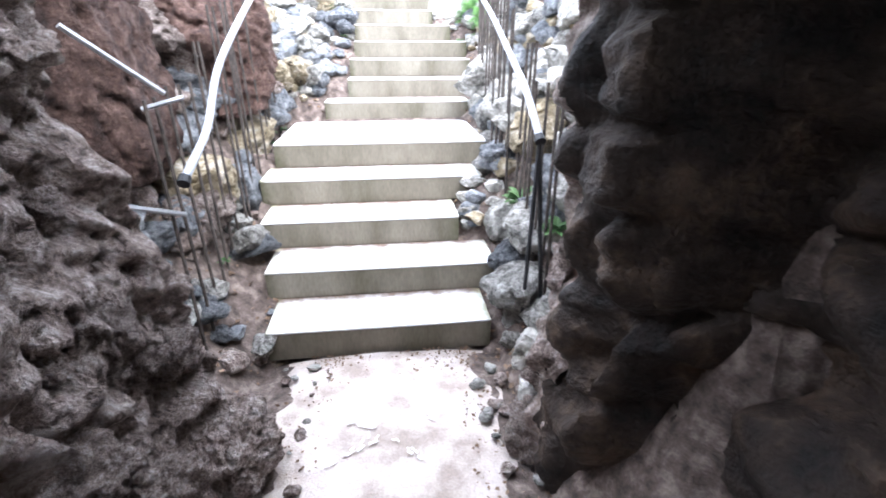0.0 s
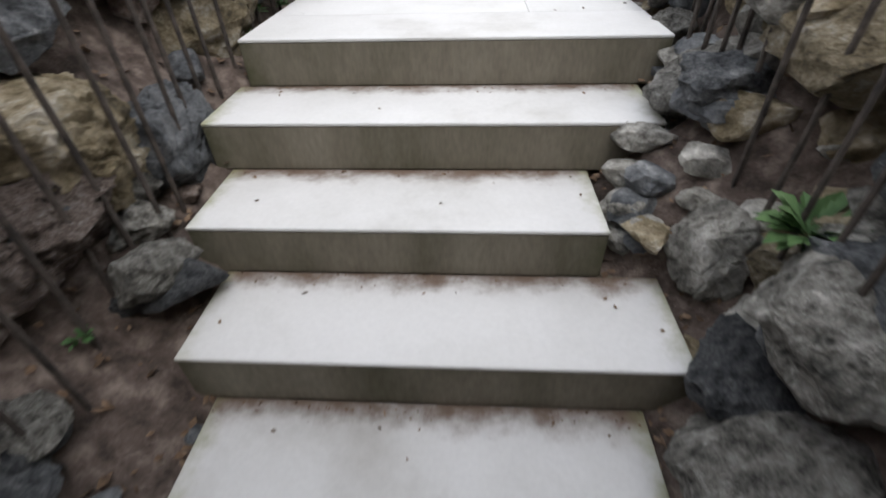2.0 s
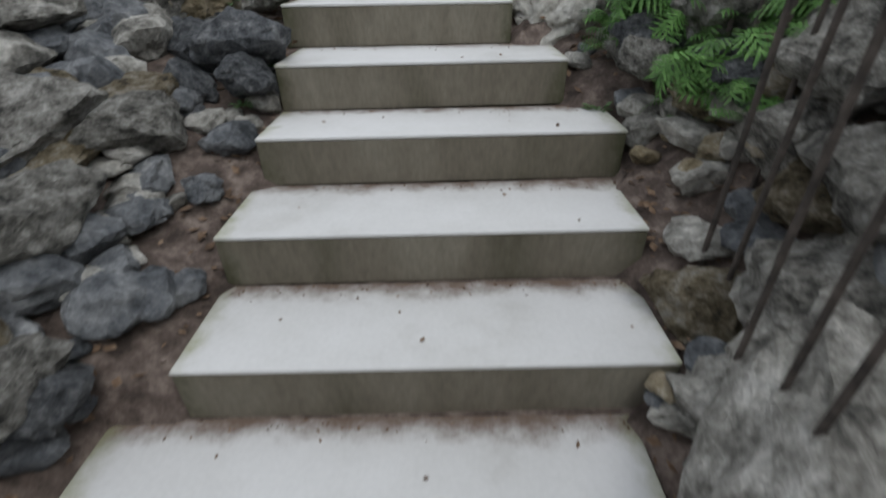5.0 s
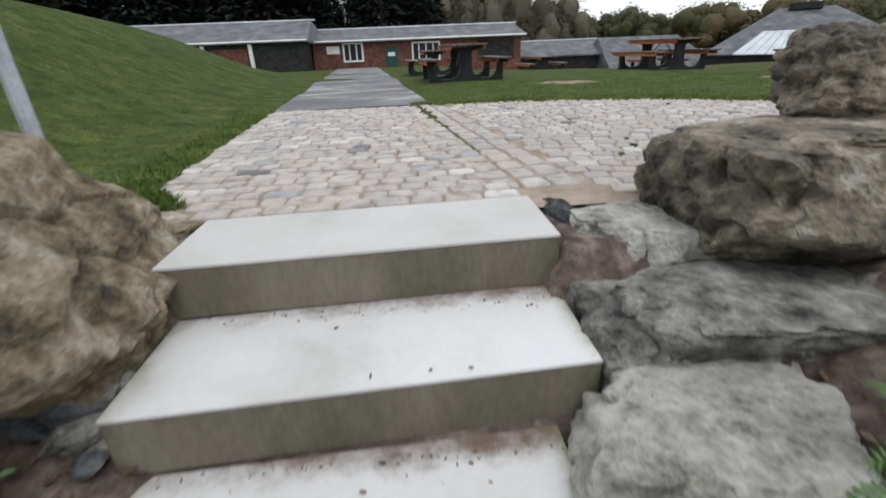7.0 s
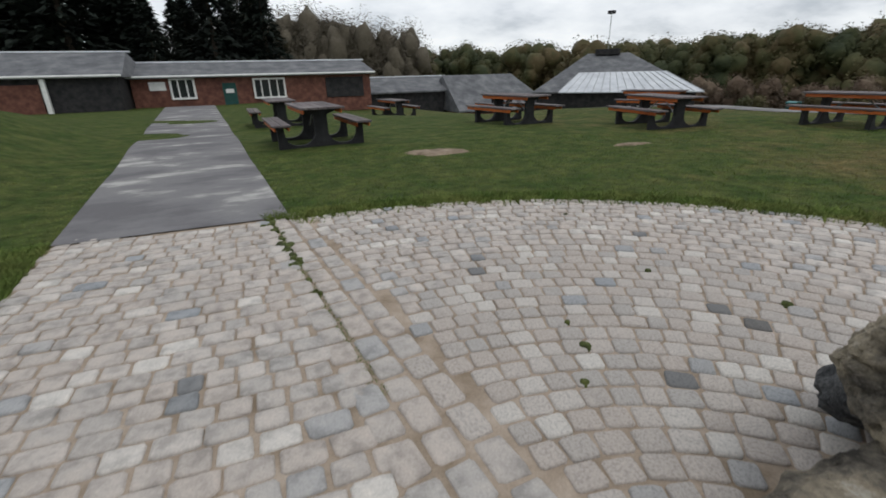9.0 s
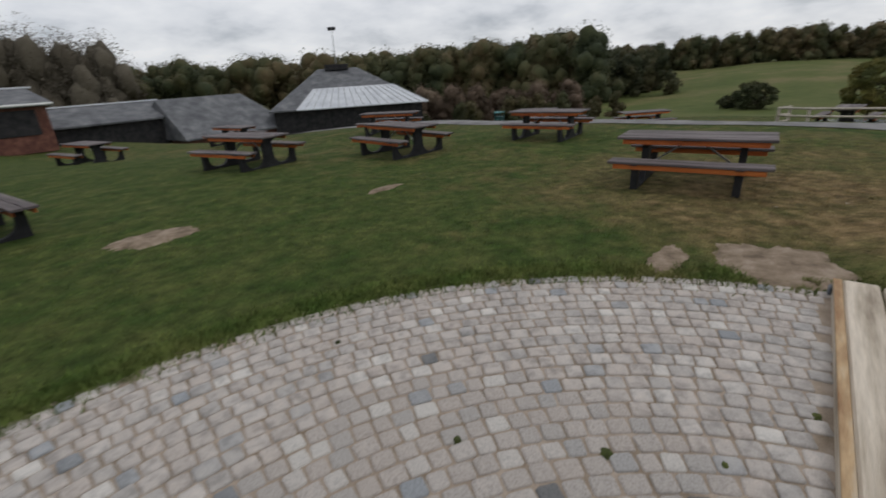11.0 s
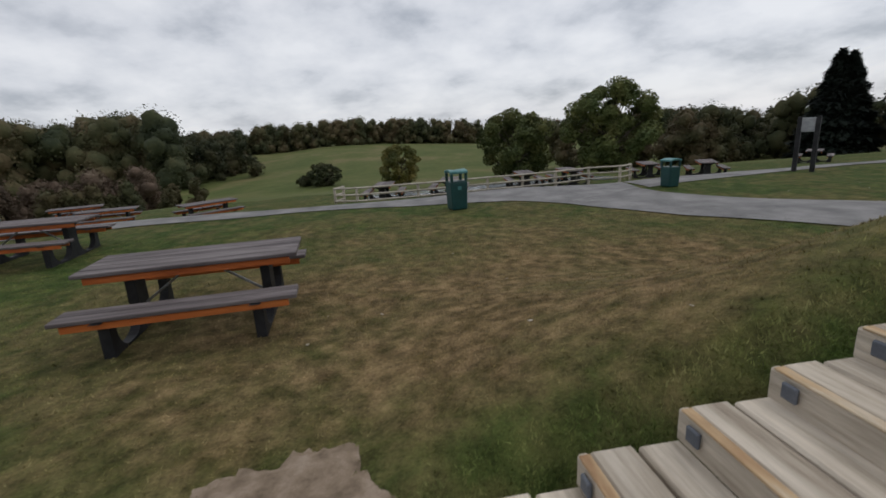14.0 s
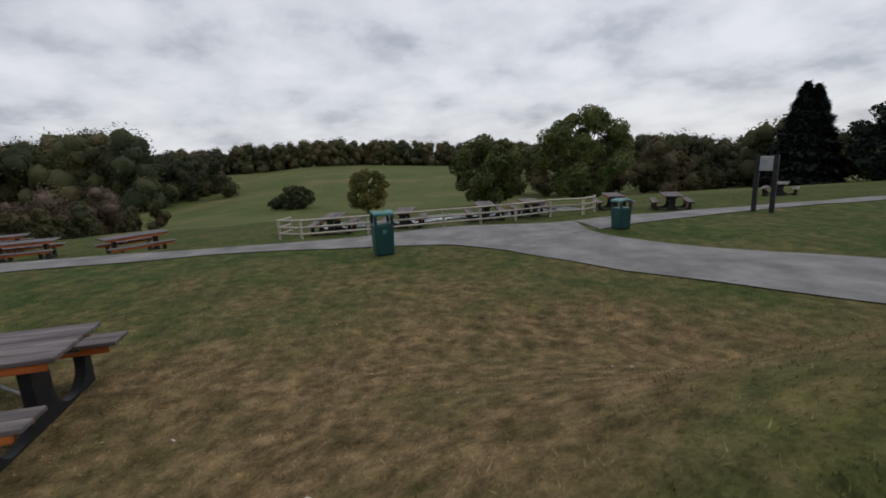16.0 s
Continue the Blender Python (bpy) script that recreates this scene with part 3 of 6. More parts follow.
TABLES = [  # x, y, turn
    (8.52, 7.22, 4), (9.6, 13.9, -8), (6.8, 16.1, 9), (1.5, 14.6, 3), (12.6, 11.4, 2), (11.0, 24.3, 5), (1.2, 20.0, 2), (13.0, 17.5, 25),
    (6.3, 25.6, 8), (21.6, 11.4, 40), (22.4, 15.2, 15), (25.5, 18.0, 20), (23.4, 4.9, 80), (23.9, 2.0, 75), (24.2, -1.6, 82), (24.3, -3.8, 85), (25.2, -8.4, 70), (23.6, -10.4, 60), (26.5, -19.5, 40)]
first = picnic_table("grey-topped picnic table with orange-brown sides on black frames")
first.matrix_basis = pose(TABLES[0][0], TABLES[0][1], lie(*TABLES[0][:2]) - 0.03, 0, 0, TABLES[0][2]) @ Matrix.Diagonal((1, 1, 0.95, 1))
for x, y, a in TABLES[1:]:
    copy_thing(first, pose(x, y, lie(x, y) - 0.01, 0, 0, a))


# ---------------------------------------------------------------- litter bins
def litter_bin():
    b = empty("litter_bin", (0, 0, 0), 0, "dark green plastic litter bin with a hooded top", "litter bin", "litter bins")
    bm = box(0.48, 0.48, 0.78, 0.06, (0, 0, 0.39), seg=3)
    for v in bm.verts:
        k = 0.9 + 0.1 * v.co.z / 0.78
        v.co.x *= k
        v.co.y *= k
    part("body", bm, M["bin"], b)
    for sx in (-1, 1):
        for sy in (-1, 1):
            part("corner_post", box(0.07, 0.07, 0.22, 0.015, (sx * 0.2, sy * 0.2, 0.88)), M["bin"], b)
    lid = box(0.50, 0.50, 0.07, 0.03, (0, 0, 1.01), seg=3)
    bmesh.ops.subdivide_edges(lid, edges=[e for e in lid.edges if e.calc_length() > 0.3], cuts=4)
    for v in lid.verts:
        v.co.z += 0.05 * (1 - (v.co.x / 0.25) ** 2)
    part("lid", lid, M["bin_lid"], b, "pale domed lid")
    part("badge", box(0.008, 0.10, 0.10, 0.002, (-0.237, 0, 0.60)), M["bin_lid"], b)
    return b


b0 = litter_bin()
BINS = [(14.1, 3.5, 10), (14.7, -2.3, 100), (19.5, 17.0, 0), (27, 33, 0)]
b0.matrix_basis = pose(BINS[0][0], BINS[0][1], lie(*BINS[0][:2]), 0, 0, BINS[0][2]) @ Matrix.Diagonal((0.86, 0.86, 0.84, 1))
for x, y, a in BINS[1:]:
    copy_thing(b0, pose(x, y, lie(x, y), 0, 0, a) @ Matrix.Diagonal((0.86, 0.86, 0.80, 1)))


# ---------------------------------------------------------------- buildings
def house(name, x0, x1, y0, y1, z0, eave, ridge, wall_m, roof_m, label, hip=None):
    h = empty(name, (0, 0, 0), 0, label, "building")
    bm = bmesh.new()
    box(x1 - x0, y1 - y0, eave - z0, 0, ((x0 + x1) / 2, (y0 + y1) / 2, (z0 + eave) / 2), bm)
    part("wall", bm, wall_m, h)
    o = 0.35
    ym = (y0 + y1) / 2
    q, q2 = hip or (-0.05, -0.05)
    v = [(x0 - o, y0 - o, eave - 0.05), (x1 + o, y0 - o, eave - 0.05), (x1 + o, y1 + o, eave - 0.05), (x0 - o, y1 + o, eave - 0.05), (x0 + q, ym, ridge), (x1 - q2, ym, ridge)]
    v += [(a, b, c - 0.12) for a, b, c in v[:4]]
    f = [(0, 1, 5, 4), (2, 3, 4, 5), (1, 2, 5), (3, 0, 4), (0, 6, 7, 1), (1, 7, 8, 2), (2, 8, 9, 3), (3, 9, 6, 0), (6, 9, 8, 7)]
    py_mesh("roof", v, f, roof_m, h)
    if not hip:
        part("ridge_cap", box(x1 - x0 + 0.6, 0.25, 0.1, 0.02, ((x0 + x1) / 2, ym, ridge + 0.02)), M["metal_roof"], h)
    return h


brick_house = house("brick_building", -6.1, 8.85, 40, 46, 1.0, 3.62, 4.45, M["brick"], M["slate"], "low red brick building with grey slate roof and white windows")
barn_l = house("open_barn", -19.5, -6.2, 37.5, 45, 0.5, 3.75, 5.05, M["tarred"], M["slate"], "long black open barn with grey slate roof and white posts")
shed = house("black_shed", 9.4, 17.6, 45, 51, -1, 2.6, 3.7, M["tarred"], M["slate"], "low black boarded shed with grey roof")
shed2 = house("hipped_shed", 17, 25.6, 42, 50, -1.5, 1.0, 3.75, M["brick"], M["slate"], "low brick shed with a grey slate roof sweeping low", (-0.05, 1.6))
big = house("hipped_barn", 0, 12.6, 0, 13, -2.6, 2.3, 5.4, M["tarred"], M["slate"], "large black barn with hipped slate roof and pale sheet-metal lower roof", (3.7, 5.2))
shed.matrix_basis, shed2.matrix_basis = pose(0, 0, -0.6), pose(0, 0, -0.6)
big.matrix_basis = pose(24.2, 41.7, -0.65, 0, 0, -41.7)
slope = (5.4 - 2.25) / 6.85
zr = 2.33 + slope * 3.1
py_mesh("sheet_roof", [(1.9, -0.5, 2.24), (13.1, -0.5, 2.24), (10.4, 2.6, zr), (3.3, 2.6, zr), (1.9, -0.5, 2.16), (13.1, -0.5, 2.16), (10.4, 2.6, zr - 0.08), (3.3, 2.6, zr - 0.08)],
        [(0, 1, 2, 3), (4, 7, 6, 5), (0, 4, 5, 1), (1, 5, 6, 2), (2, 6, 7, 3), (3, 7, 4, 0)], M["metal_roof"], big)["label"] = "pale sheet-metal lower roof"
for k in range(17):
    u = k / 16
    part("seam", tube([(1.9 + 11.2 * u, -0.5, 2.26), (3.3 + 7.1 * u, 2.6, zr + 0.02)], 0.03, 4), M["galv"], big)
part("cupola", box(2.2, 1.4, 0.5, 0.03, (5.5, 6.5, 5.5)), M["tarred"], big)
part("vane_pole", tube([(5.5, 6.5, 5.5), (5.5, 6.5, 8.9)], 0.035, 5), M["galv"], big)
part("vane", box(0.7, 0.05, 0.3, 0.01, (5.5, 6.5, 8.85)), M["black"], big)

# ---------------------------------------------------------------- rocks beside the stairs


def rock_mesh(seed, sub=4, rough=0.35, flat=0.8):
    """A broken stone: cut planes, ledges and pits."""
    rng = random.Random(seed)
    bm = bmesh.new()
    bmesh.ops.create_icosphere(bm, subdivisions=sub, radius=0.5)
    o = Vector((rng.uniform(-50, 50), rng.uniform(-50, 50), rng.uniform(-50, 50)))
    planes = []
    for _ in range(13):
        d = Vector((rng.gauss(0, 1), rng.gauss(0, 1), rng.gauss(0, 0.9))).normalized()
        planes.append((d, rng.uniform(0.27, 0.42)))
    for v in bm.verts:
        p = v.co.copy()
        for d, h in planes:
            k = p.dot(d)
            if k > h:
                p -= d * (k - h) * 0.96
        crack = abs(noise.noise(p * 3.2 + o))
        p *= 1 + rough * 0.42 * noise.noise(p * 2.6 + o) + rough * 0.30 * noise.noise(p * 7.0 + o) + rough * 0.20 * noise.noise(p * 16.0 + o) - rough * 0.35 * max(0.0, 0.10 - crack) * 4
        if rough > 0.5:
            p *= 1 - 0.10 * smooth01(1 - noise.voronoi(p * 9.0 + o)[0][0] * 2.2)
        p.z *= flat
        v.co = p * 1.25
    me = bpy.data.meshes.new("rock")
    bm.normal_update()
    bm.to_mesh(me)
    bm.free()
    me.polygons.foreach_set("use_smooth", [rough > 0.5] * len(me.polygons))
    return me


ROCKS = {k: [] for k in ("rock", "rock_tan", "rock_dark", "tufa")}
for k in ROCKS:
    for s in range(5):
        me = rock_mesh(len(k) * 17 + s * 101, 5 if k == "tufa" else 4, 0.75 if k == "tufa" else 0.36)
        me.materials.append(M[k])
        ROCKS[k].append(me)
ROCK_WORDS = {"rock": "rough grey limestone boulder beside the steps", "rock_tan": "tan weathered limestone boulder beside the steps",
              "rock_dark": "dark blue-grey broken stone beside the steps", "tufa": "brown pitted tufa lump in the grotto bank"}
rr = random.Random(5)


def rubble(name, rows, words):
    """Many small stones in one mesh; rows of kind, place, size."""
    vs, fs, mi, base = [], [], [], 0
    kinds = list(ROCKS)
    shapes = {}
    for k in kinds:
        for q in range(5):
            shapes[k, q] = rock_mesh(900 + q * 7 + len(k), 3, 0.36)
    for k, x, y, z, a, b, c in rows:
        me = shapes[k, rr.randrange(5)]
        m = pose(x, y, z, rr.uniform(-15, 15), rr.uniform(-15, 15), rr.uniform(0, 360)) @ Matrix.Diagonal((a, b, c, 1))
        co = np.empty(len(me.vertices) * 3, dtype=np.float32)
        me.vertices.foreach_get("co", co)
        vs.append(co.reshape(-1, 3) @ np.array(m.to_3x3()).T + np.array(m.translation))
        ix = np.empty(len(me.loops), dtype=np.int32)
        me.loops.foreach_get("vertex_index", ix)
        fs.append(ix.reshape(-1, 3) + base)
        mi += [kinds.index(k)] * len(me.polygons)
        base += len(me.vertices)
    me = bpy.data.meshes.new(name)
    v, f = np.concatenate(vs), np.concatenate(fs)
    me.from_pydata(v.tolist(), [], f.tolist())
    for k in kinds:
        me.materials.append(M[k])
    me.polygons.foreach_set("material_index", mi)
    return tagged(new(name, me), words, "stones", kind="stuff")



def rock(kind, x, y, z, sx, sy, sz, rz=None, which=None):
    o = new("boulder", ROCKS[kind][rr.randrange(5) if which is None else which])
    o.matrix_basis = pose(x, y, z, rr.uniform(-12, 12), rr.uniform(-12, 12), rr.uniform(0, 360) if rz is None else rz) @ Matrix.Diagonal((sx, sy, sz, 1))
    return tagged(o, ROCK_WORDS[kind], "rock", "rocks beside the steps")


def boulder(material, lo, hi, seed, words, blocky=0.5, pits=0.0, top=9.0):
    """A large broken block between two corners, with ledges, splits and pits."""
    rng = random.Random(seed)
    bm = bmesh.new()
    bmesh.ops.create_icosphere(bm, subdivisions=6, radius=1.0)
    o = Vector((rng.uniform(-50, 50), rng.uniform(-50, 50), rng.uniform(-50, 50)))
    planes = []
    for _ in range(12):
        d = Vector((rng.gauss(0, 1), rng.gauss(0, 1), rng.gauss(0, 0.7))).normalized()
        planes.append((d, rng.uniform(0.72, 0.98)))
    for v in bm.verts:
        p = v.co.copy()
        p /= max(abs(p.x), abs(p.y), abs(p.z)) ** blocky
        for d, h in planes:
            k = p.dot(d)
            if k > h:
                p -= d * (k - h) * 0.9
        bed = noise.noise(Vector((p.x * 0.8, p.y * 0.8, p.z * 3.4)) + o)
        k = 1 + 0.13 * noise.noise(p * 1.5 + o) + 0.07 * bed + 0.07 * noise.noise(p * 3.6 + o) + 0.035 * noise.noise(p * 9.0 + o) + 0.02 * noise.noise(p * 21.0 + o)
        k -= 0.22 * max(0.0, 0.11 - abs(noise.noise(p * 1.9 - o))) * 3
        if pits:
            k -= pits * smooth01(1 - noise.voronoi(p * 5.0 + o)[0][0] * 1.9)
        p *= k
        if p.z > top:
            p.z = top + (p.z - top) * 0.2
        v.co = p
    a = [min(v.co[i] for v in bm.verts) for i in range(3)]
    b = [max(v.co[i] for v in bm.verts) for i in range(3)]
    mid = [(lo[i] + hi[i]) / 2 for i in range(3)]
    for v in bm.verts:
        v.co = Vector([((v.co[i] - a[i]) / (b[i] - a[i]) - 0.5) * (hi[i] - lo[i]) for i in range(3)])
    ob = ob_from("boulder", bm, material)
    ob.location = mid
    return tagged(ob, words, "rock", "rocks beside the steps")


def stair_z(y):
    z = 0.0
    for i in range(13):
        if y >= STEP_Y[i]:
            z = RISE * (i + 1)
    return z


def edges(y):
    i = max(0, sum(1 for s in STEP_Y if y >= s) - 1)
    return STEP_L[i], STEP_R[i]


def bank(x, y):
    """The height of the earth banks in the stair trench."""
    s = 0.0 if y < 0 else float(np.interp(y, [0, 1.457, 2.2, 5.2], [0.04, 0.75, 0.85, 2.24]))
    l, r = edges(y)
    if l <= x <= r:
        return s - 0.10 if y > 0 else -0.012 + 0.022 * noise.noise(Vector((x * 7, y * 7, 3)))
    d = (l - x) if x < l else (x - r)
    wide = (l - TX0) if x < l else (TX1 - r)
    top = lie(TX0, y) if x < l else lie(TX1, y)
    u = min(1.0, d / max(0.2, wide))
    return s - 0.05 + (top + 0.05 - s) * (0.45 * u + 0.55 * u ** 2.2) + 0.05 * noise.noise(Vector((x * 4, y * 4, 0)))


bx = [TX0 - 0.3 + (TX1 - TX0 + 0.6) * i / 52 for i in range(53)]
by = [-4.0, -3.2, -2.6, -2.2, -1.9, -1.6, -1.4, -1.2] + [-1.1 + 6.3 * j / 90 for j in range(91)] + [5.26, 5.4, 5.62, 5.7]
rows = []
for y in by:
    row = []
    for x in bx:
        inside = TX0 <= x <= TX1 and y <= 5.2 or STEP_L[12] - 0.02 < x < STEP_R[12] + 0.02
        if y < -1.22:
            inside = True
        row.append((x, y, (bank(min(max(x, TX0), TX1), min(y, 5.2)) if y > -1.22 else min(bank(x, -0.5), 0.25)) if inside else lie(x, y) - 0.012))
    rows.append(row)
sheet("earth_bank", rows, M["soil"], "dark soil and leaf litter banks beside the steps", cat="ground")

# trodden floor in front of the first step and into the grotto
rows = []
for k in range(70):
    y = -5.0 + 4.98 * k / 69
    rows.append([(x, y, 0.006 + 0.02 * noise.noise(Vector((x * 3, y * 3, 2))) - 0.11 * max(0, abs(x + 0.08) - 0.28) + 0.008) for x in [-0.08 + (0.56 + 0.08 * noise.noise(Vector((0, y * 2.5, 4)))) * (q / 12 - 1) for q in range(25)]])
sheet("grotto_floor", rows, M["grotto_dirt"], "pale trodden dirt floor at the grotto mouth", cat="floor")

# ---------------------------------------------------------------- the grotto tunnel
def oblique(y, u):
    """The mouth of the grotto runs at a slant: one wall reaches further out."""
    return smooth01((y + 2.0) / 0.7) * (0.48 * smooth01((u + 0.1) / 0.8) - 0.32 * smooth01((0.1 - u) / 0.8))


AR = []
for k in range(231):
    u = k / 230
    if u < 0.34:
        AR.append((-1.0, u / 0.34 * 1.55))
    elif u > 0.66:
        AR.append((1.0, (1 - u) / 0.34 * 1.55))
    else:
        a = math.pi * (1 - (u - 0.34) / 0.32)
        AR.append((math.cos(a), 1.55 + 0.68 * math.sin(a)))
ty = [-6.0, -5.2, -4.5, -3.9, -3.4] + [-3.0 + 1.8 * k / 110 for k in range(111)]
verts, faces = [], []
for y in ty:
    for u, z in AR:
        half = 0.66 - 0.17 * smooth01((y + 1.65) / 0.40) + (0.03 if u < 0 else 0.04 + 0.34 * smooth01((-1.44 - y) / 0.10))
        p = Vector((-0.06 + half * u, y, z))
        out = Vector((u, 0, 0.7 * max(0.0, z - 1.55))).normalized()
        q = p + 0.12 * noise.noise_vector(p * 2.3)
        near1, near2 = noise.voronoi(q * 3.6)[0][:2]
        lump = math.sqrt(max(0.0, 1 - (near1 / 0.80) ** 2)) * smooth01((near2 - near1) * 3.2)
        d = 0.13 - 0.20 * lump * (1 - 0.55 * smooth01((y + 1.6) / 0.3)) + 0.10 * noise.noise(q * 1.6 + Vector((3, 1, 7))) + 0.06 * noise.noise(p * 6.0) + 0.035 * noise.noise(p * 14.0) + 0.02 * abs(noise.noise(p * 30.0))
        p.y += oblique(y, u)
        verts.append(tuple(p + out * d))
# the face of the grotto round its mouth
for g, (grow, yy) in enumerate([(1.15, -1.17), (1.5, -1.2), (2.2, -1.24), (3.2, -1.34)]):
    for u, z in AR:
        p = Vector((-0.06 + 0.56 * u * grow, yy, max(0.0, z) * (1 + (grow - 1) * 0.24) - 0.1))
        p += Vector((0, 1, 0)) * (0.10 * noise.noise(p * 5) + oblique(-1.2, u))
        verts.append(tuple(p))
w = len(AR)
for j in range(len(ty) + 3):
    for i in range(w - 1):
        faces.append((j * w + i, j * w + i + 1, (j + 1) * w + i + 1, (j + 1) * w + i))
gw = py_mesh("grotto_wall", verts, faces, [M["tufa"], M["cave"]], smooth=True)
# tunnel shade put in as darker rock colour, starting further in on the left
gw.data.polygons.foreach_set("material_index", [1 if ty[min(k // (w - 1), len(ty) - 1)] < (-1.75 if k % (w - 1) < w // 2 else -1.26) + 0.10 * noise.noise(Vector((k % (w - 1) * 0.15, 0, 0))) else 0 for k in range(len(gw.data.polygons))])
tagged(gw, "brown pitted tufa walls of a grotto tunnel, inner part darkened for shade", "wall", kind="structure")
# added wall behind the viewpoint, never in view, keeps daylight out of the tunnel
back = box(3, 0.3, 3.2, 0, (0, -6.0, 1.5))
tagged(ob_from("grotto_back_wall", back, M["tufa"]), "unseen wall added to close the far end of the grotto", "wall", kind="structure")
# rough tufa jambs outside the mouth, open to the sky
for side, off in ((-1, 0.63), (1, 0.57)):
    ny, nz = 110, 230
    verts, faces = [], []
    for a in range(ny + 1):
        y = -1.62 + 1.37 * a / ny if side < 0 else -0.84 + 0.59 * a / ny
        for b in range(nz + 1):
            z = -0.05 + 2.25 * b / nz
            q = Vector((side * 3.0, y, z))
            x = off + 0.20 * z + 0.75 * smooth01((y + (0.62 if side < 0 else 0.52)) / 0.34) + 0.10 * noise.noise(q * 2.6) + 0.09 * noise.noise(q * 6.0) + 0.05 * noise.noise(q * 13.0) + 0.045 * smooth01(1 - noise.voronoi(q * 24.0)[0][0] * 2.0)
            verts.append((-0.06 + side * x, y + 0.05 * noise.noise(q * 9.0 + Vector((5, 0, 0))), z))
    for a in range(ny):
        for b in range(nz):
            k = a * (nz + 1) + b
            faces.append((k, k + 1, k + nz + 2, k + nz + 1))
    tagged(py_mesh("grotto_jamb", verts, faces, M["tufa"], smooth=True), "pinkish brown pitted tufa jamb of the grotto mouth", "wall", kind="structure")
for k in range(54):
    sd = rr.choice((-1, 1))
    y = rr.uniform(-1.45, -0.5) if sd < 0 else rr.uniform(-0.78, -0.42)
    z = rr.uniform(0.0, 1.7)
    a = rr.uniform(0.10, 0.28)
    rock("tufa", -0.06 + sd * ((0.64 if sd < 0 else 0.60) + a * 0.15 + 0.2 * z + 0.75 * smooth01((y + (0.62 if sd < 0 else 0.52)) / 0.34)), y, z, a, a, a * 1.1)
lumps = []
for k in range(70):
    a = rr.uniform(0.02, 0.08)
    lumps.append((rr.choice(("rock", "tufa")), rr.choice((-1, 1)) * rr.uniform(0.40, 0.62) - 0.06, rr.uniform(-1.6, -0.05), 0.012, a, a, a * 0.7))
rubble("grotto_stones", lumps, "small pale stones along the edges of the grotto floor")

# large stones beside the steps
rock("rock_tan", -0.89, 2.86, 1.30, 0.49, 0.44, 0.42)
rock("rock", -0.74, 2.81, 1.30, 0.28, 0.25, 0.24)
rock("tufa", -1.31, 2.17, 1.24, 0.73, 0.66, 0.63)
rock("rock_tan", -1.19, 1.72, 0.90, 0.52, 0.48, 0.45)
rock("tufa", -1.45, 1.61, 1.19, 0.49, 0.44, 0.42)
rock("rock_tan", -1.41, 1.01, 0.72, 0.50, 0.45, 0.43)
rock("rock", -1.16, 0.97, 0.59, 0.31, 0.28, 0.26)
rock("rock", -0.90, 0.55, 0.51, 0.24, 0.21, 0.20)
rock("rock", -0.75, -0.02, 0.12, 0.15, 0.14, 0.13)
rock("rock", 0.79, 1.18, 0.78, 0.34, 0.31, 0.29)
rock("rock", 0.89, 1.07, 0.64, 0.30, 0.27, 0.26)
rock("rock", 0.98, 1.71, 1.17, 0.48, 0.44, 0.42)
rock("rock", 0.90, 2.38, 1.31, 0.36, 0.32, 0.31)
rock("rock", 0.85, 1.96, 1.03, 0.25, 0.23, 0.22)
rock("rock", 1.10, 1.40, 0.87, 0.42, 0.38, 0.37)
rock("rock", 0.99, 0.58, 0.54, 0.36, 0.33, 0.31)
rock("rock", 0.81, -0.12, 0.26, 0.34, 0.31, 0.30)
rock("rock_dark", 1.10, 0.17, 0.41, 0.29, 0.26, 0.25)
rock("rock_dark", 1.19, 0.68, 0.69, 0.34, 0.31, 0.29)
rock("rock_dark", -1.24, 0.16, 0.39, 0.28, 0.26, 0.24)
rock("rock", -1.02, 0.13, 0.39, 0.15, 0.14, 0.13)
rock("rock_dark", -1.21, -0.05, 0.32, 0.21, 0.19, 0.18)
rock("rock", -1.34, 0.25, 0.57, 0.21, 0.19, 0.18)
rock("tufa", -1.68, 1.42, 1.21, 0.53, 0.48, 0.45)
rock("rock_tan", -1.08, 2.60, 1.31, 0.43, 0.39, 0.37)
rock("rock_dark", -0.73, 2.86, 1.25, 0.25, 0.23, 0.22)
rock("rock_dark", -1.05, 2.23, 1.12, 0.36, 0.33, 0.31)
rock("rock_dark", -0.99, 2.47, 1.10, 0.22, 0.20, 0.19)
rock("rock_dark", -1.03, 2.02, 1.03, 0.30, 0.27, 0.26)
rock("rock", 1.10, 2.59, 1.24, 0.82, 0.75, 0.71)
rock("rock_dark", 0.85, 2.11, 1.04, 0.25, 0.23, 0.22)
rock("rock_dark", 1.06, 2.16, 1.18, 0.26, 0.24, 0.23)
rock("rock_tan", 1.20, 2.08, 0.88, 0.57, 0.51, 0.49)
rock("rock", 0.81, 2.23, 1.11, 0.15, 0.14, 0.13)
rock("rock_tan", 1.06, 3.08, 1.29, 0.35, 0.32, 0.31)
rock("rock", 0.81, 1.92, 0.96, 0.16, 0.14, 0.13)
rock("rock", 0.82, 1.69, 0.87, 0.17, 0.15, 0.14)
rock("rock_dark", -0.52, 4.13, 1.85, 0.37, 0.33, 0.32)
rock("rock_dark", -0.74, 4.21, 1.85, 0.27, 0.25, 0.23)
rock("rock", -0.51, 4.55, 2.04, 0.21, 0.19, 0.18)
rock("rock_dark", -0.73, 4.01, 1.73, 0.24, 0.22, 0.21)
rock("rock_dark", -0.47, 3.95, 1.75, 0.22, 0.20, 0.19)
rock("rock", -0.90, 4.35, 2.01, 0.21, 0.19, 0.18)
rock("rock", 1.03, 3.84, 1.83, 0.20, 0.18, 0.17)
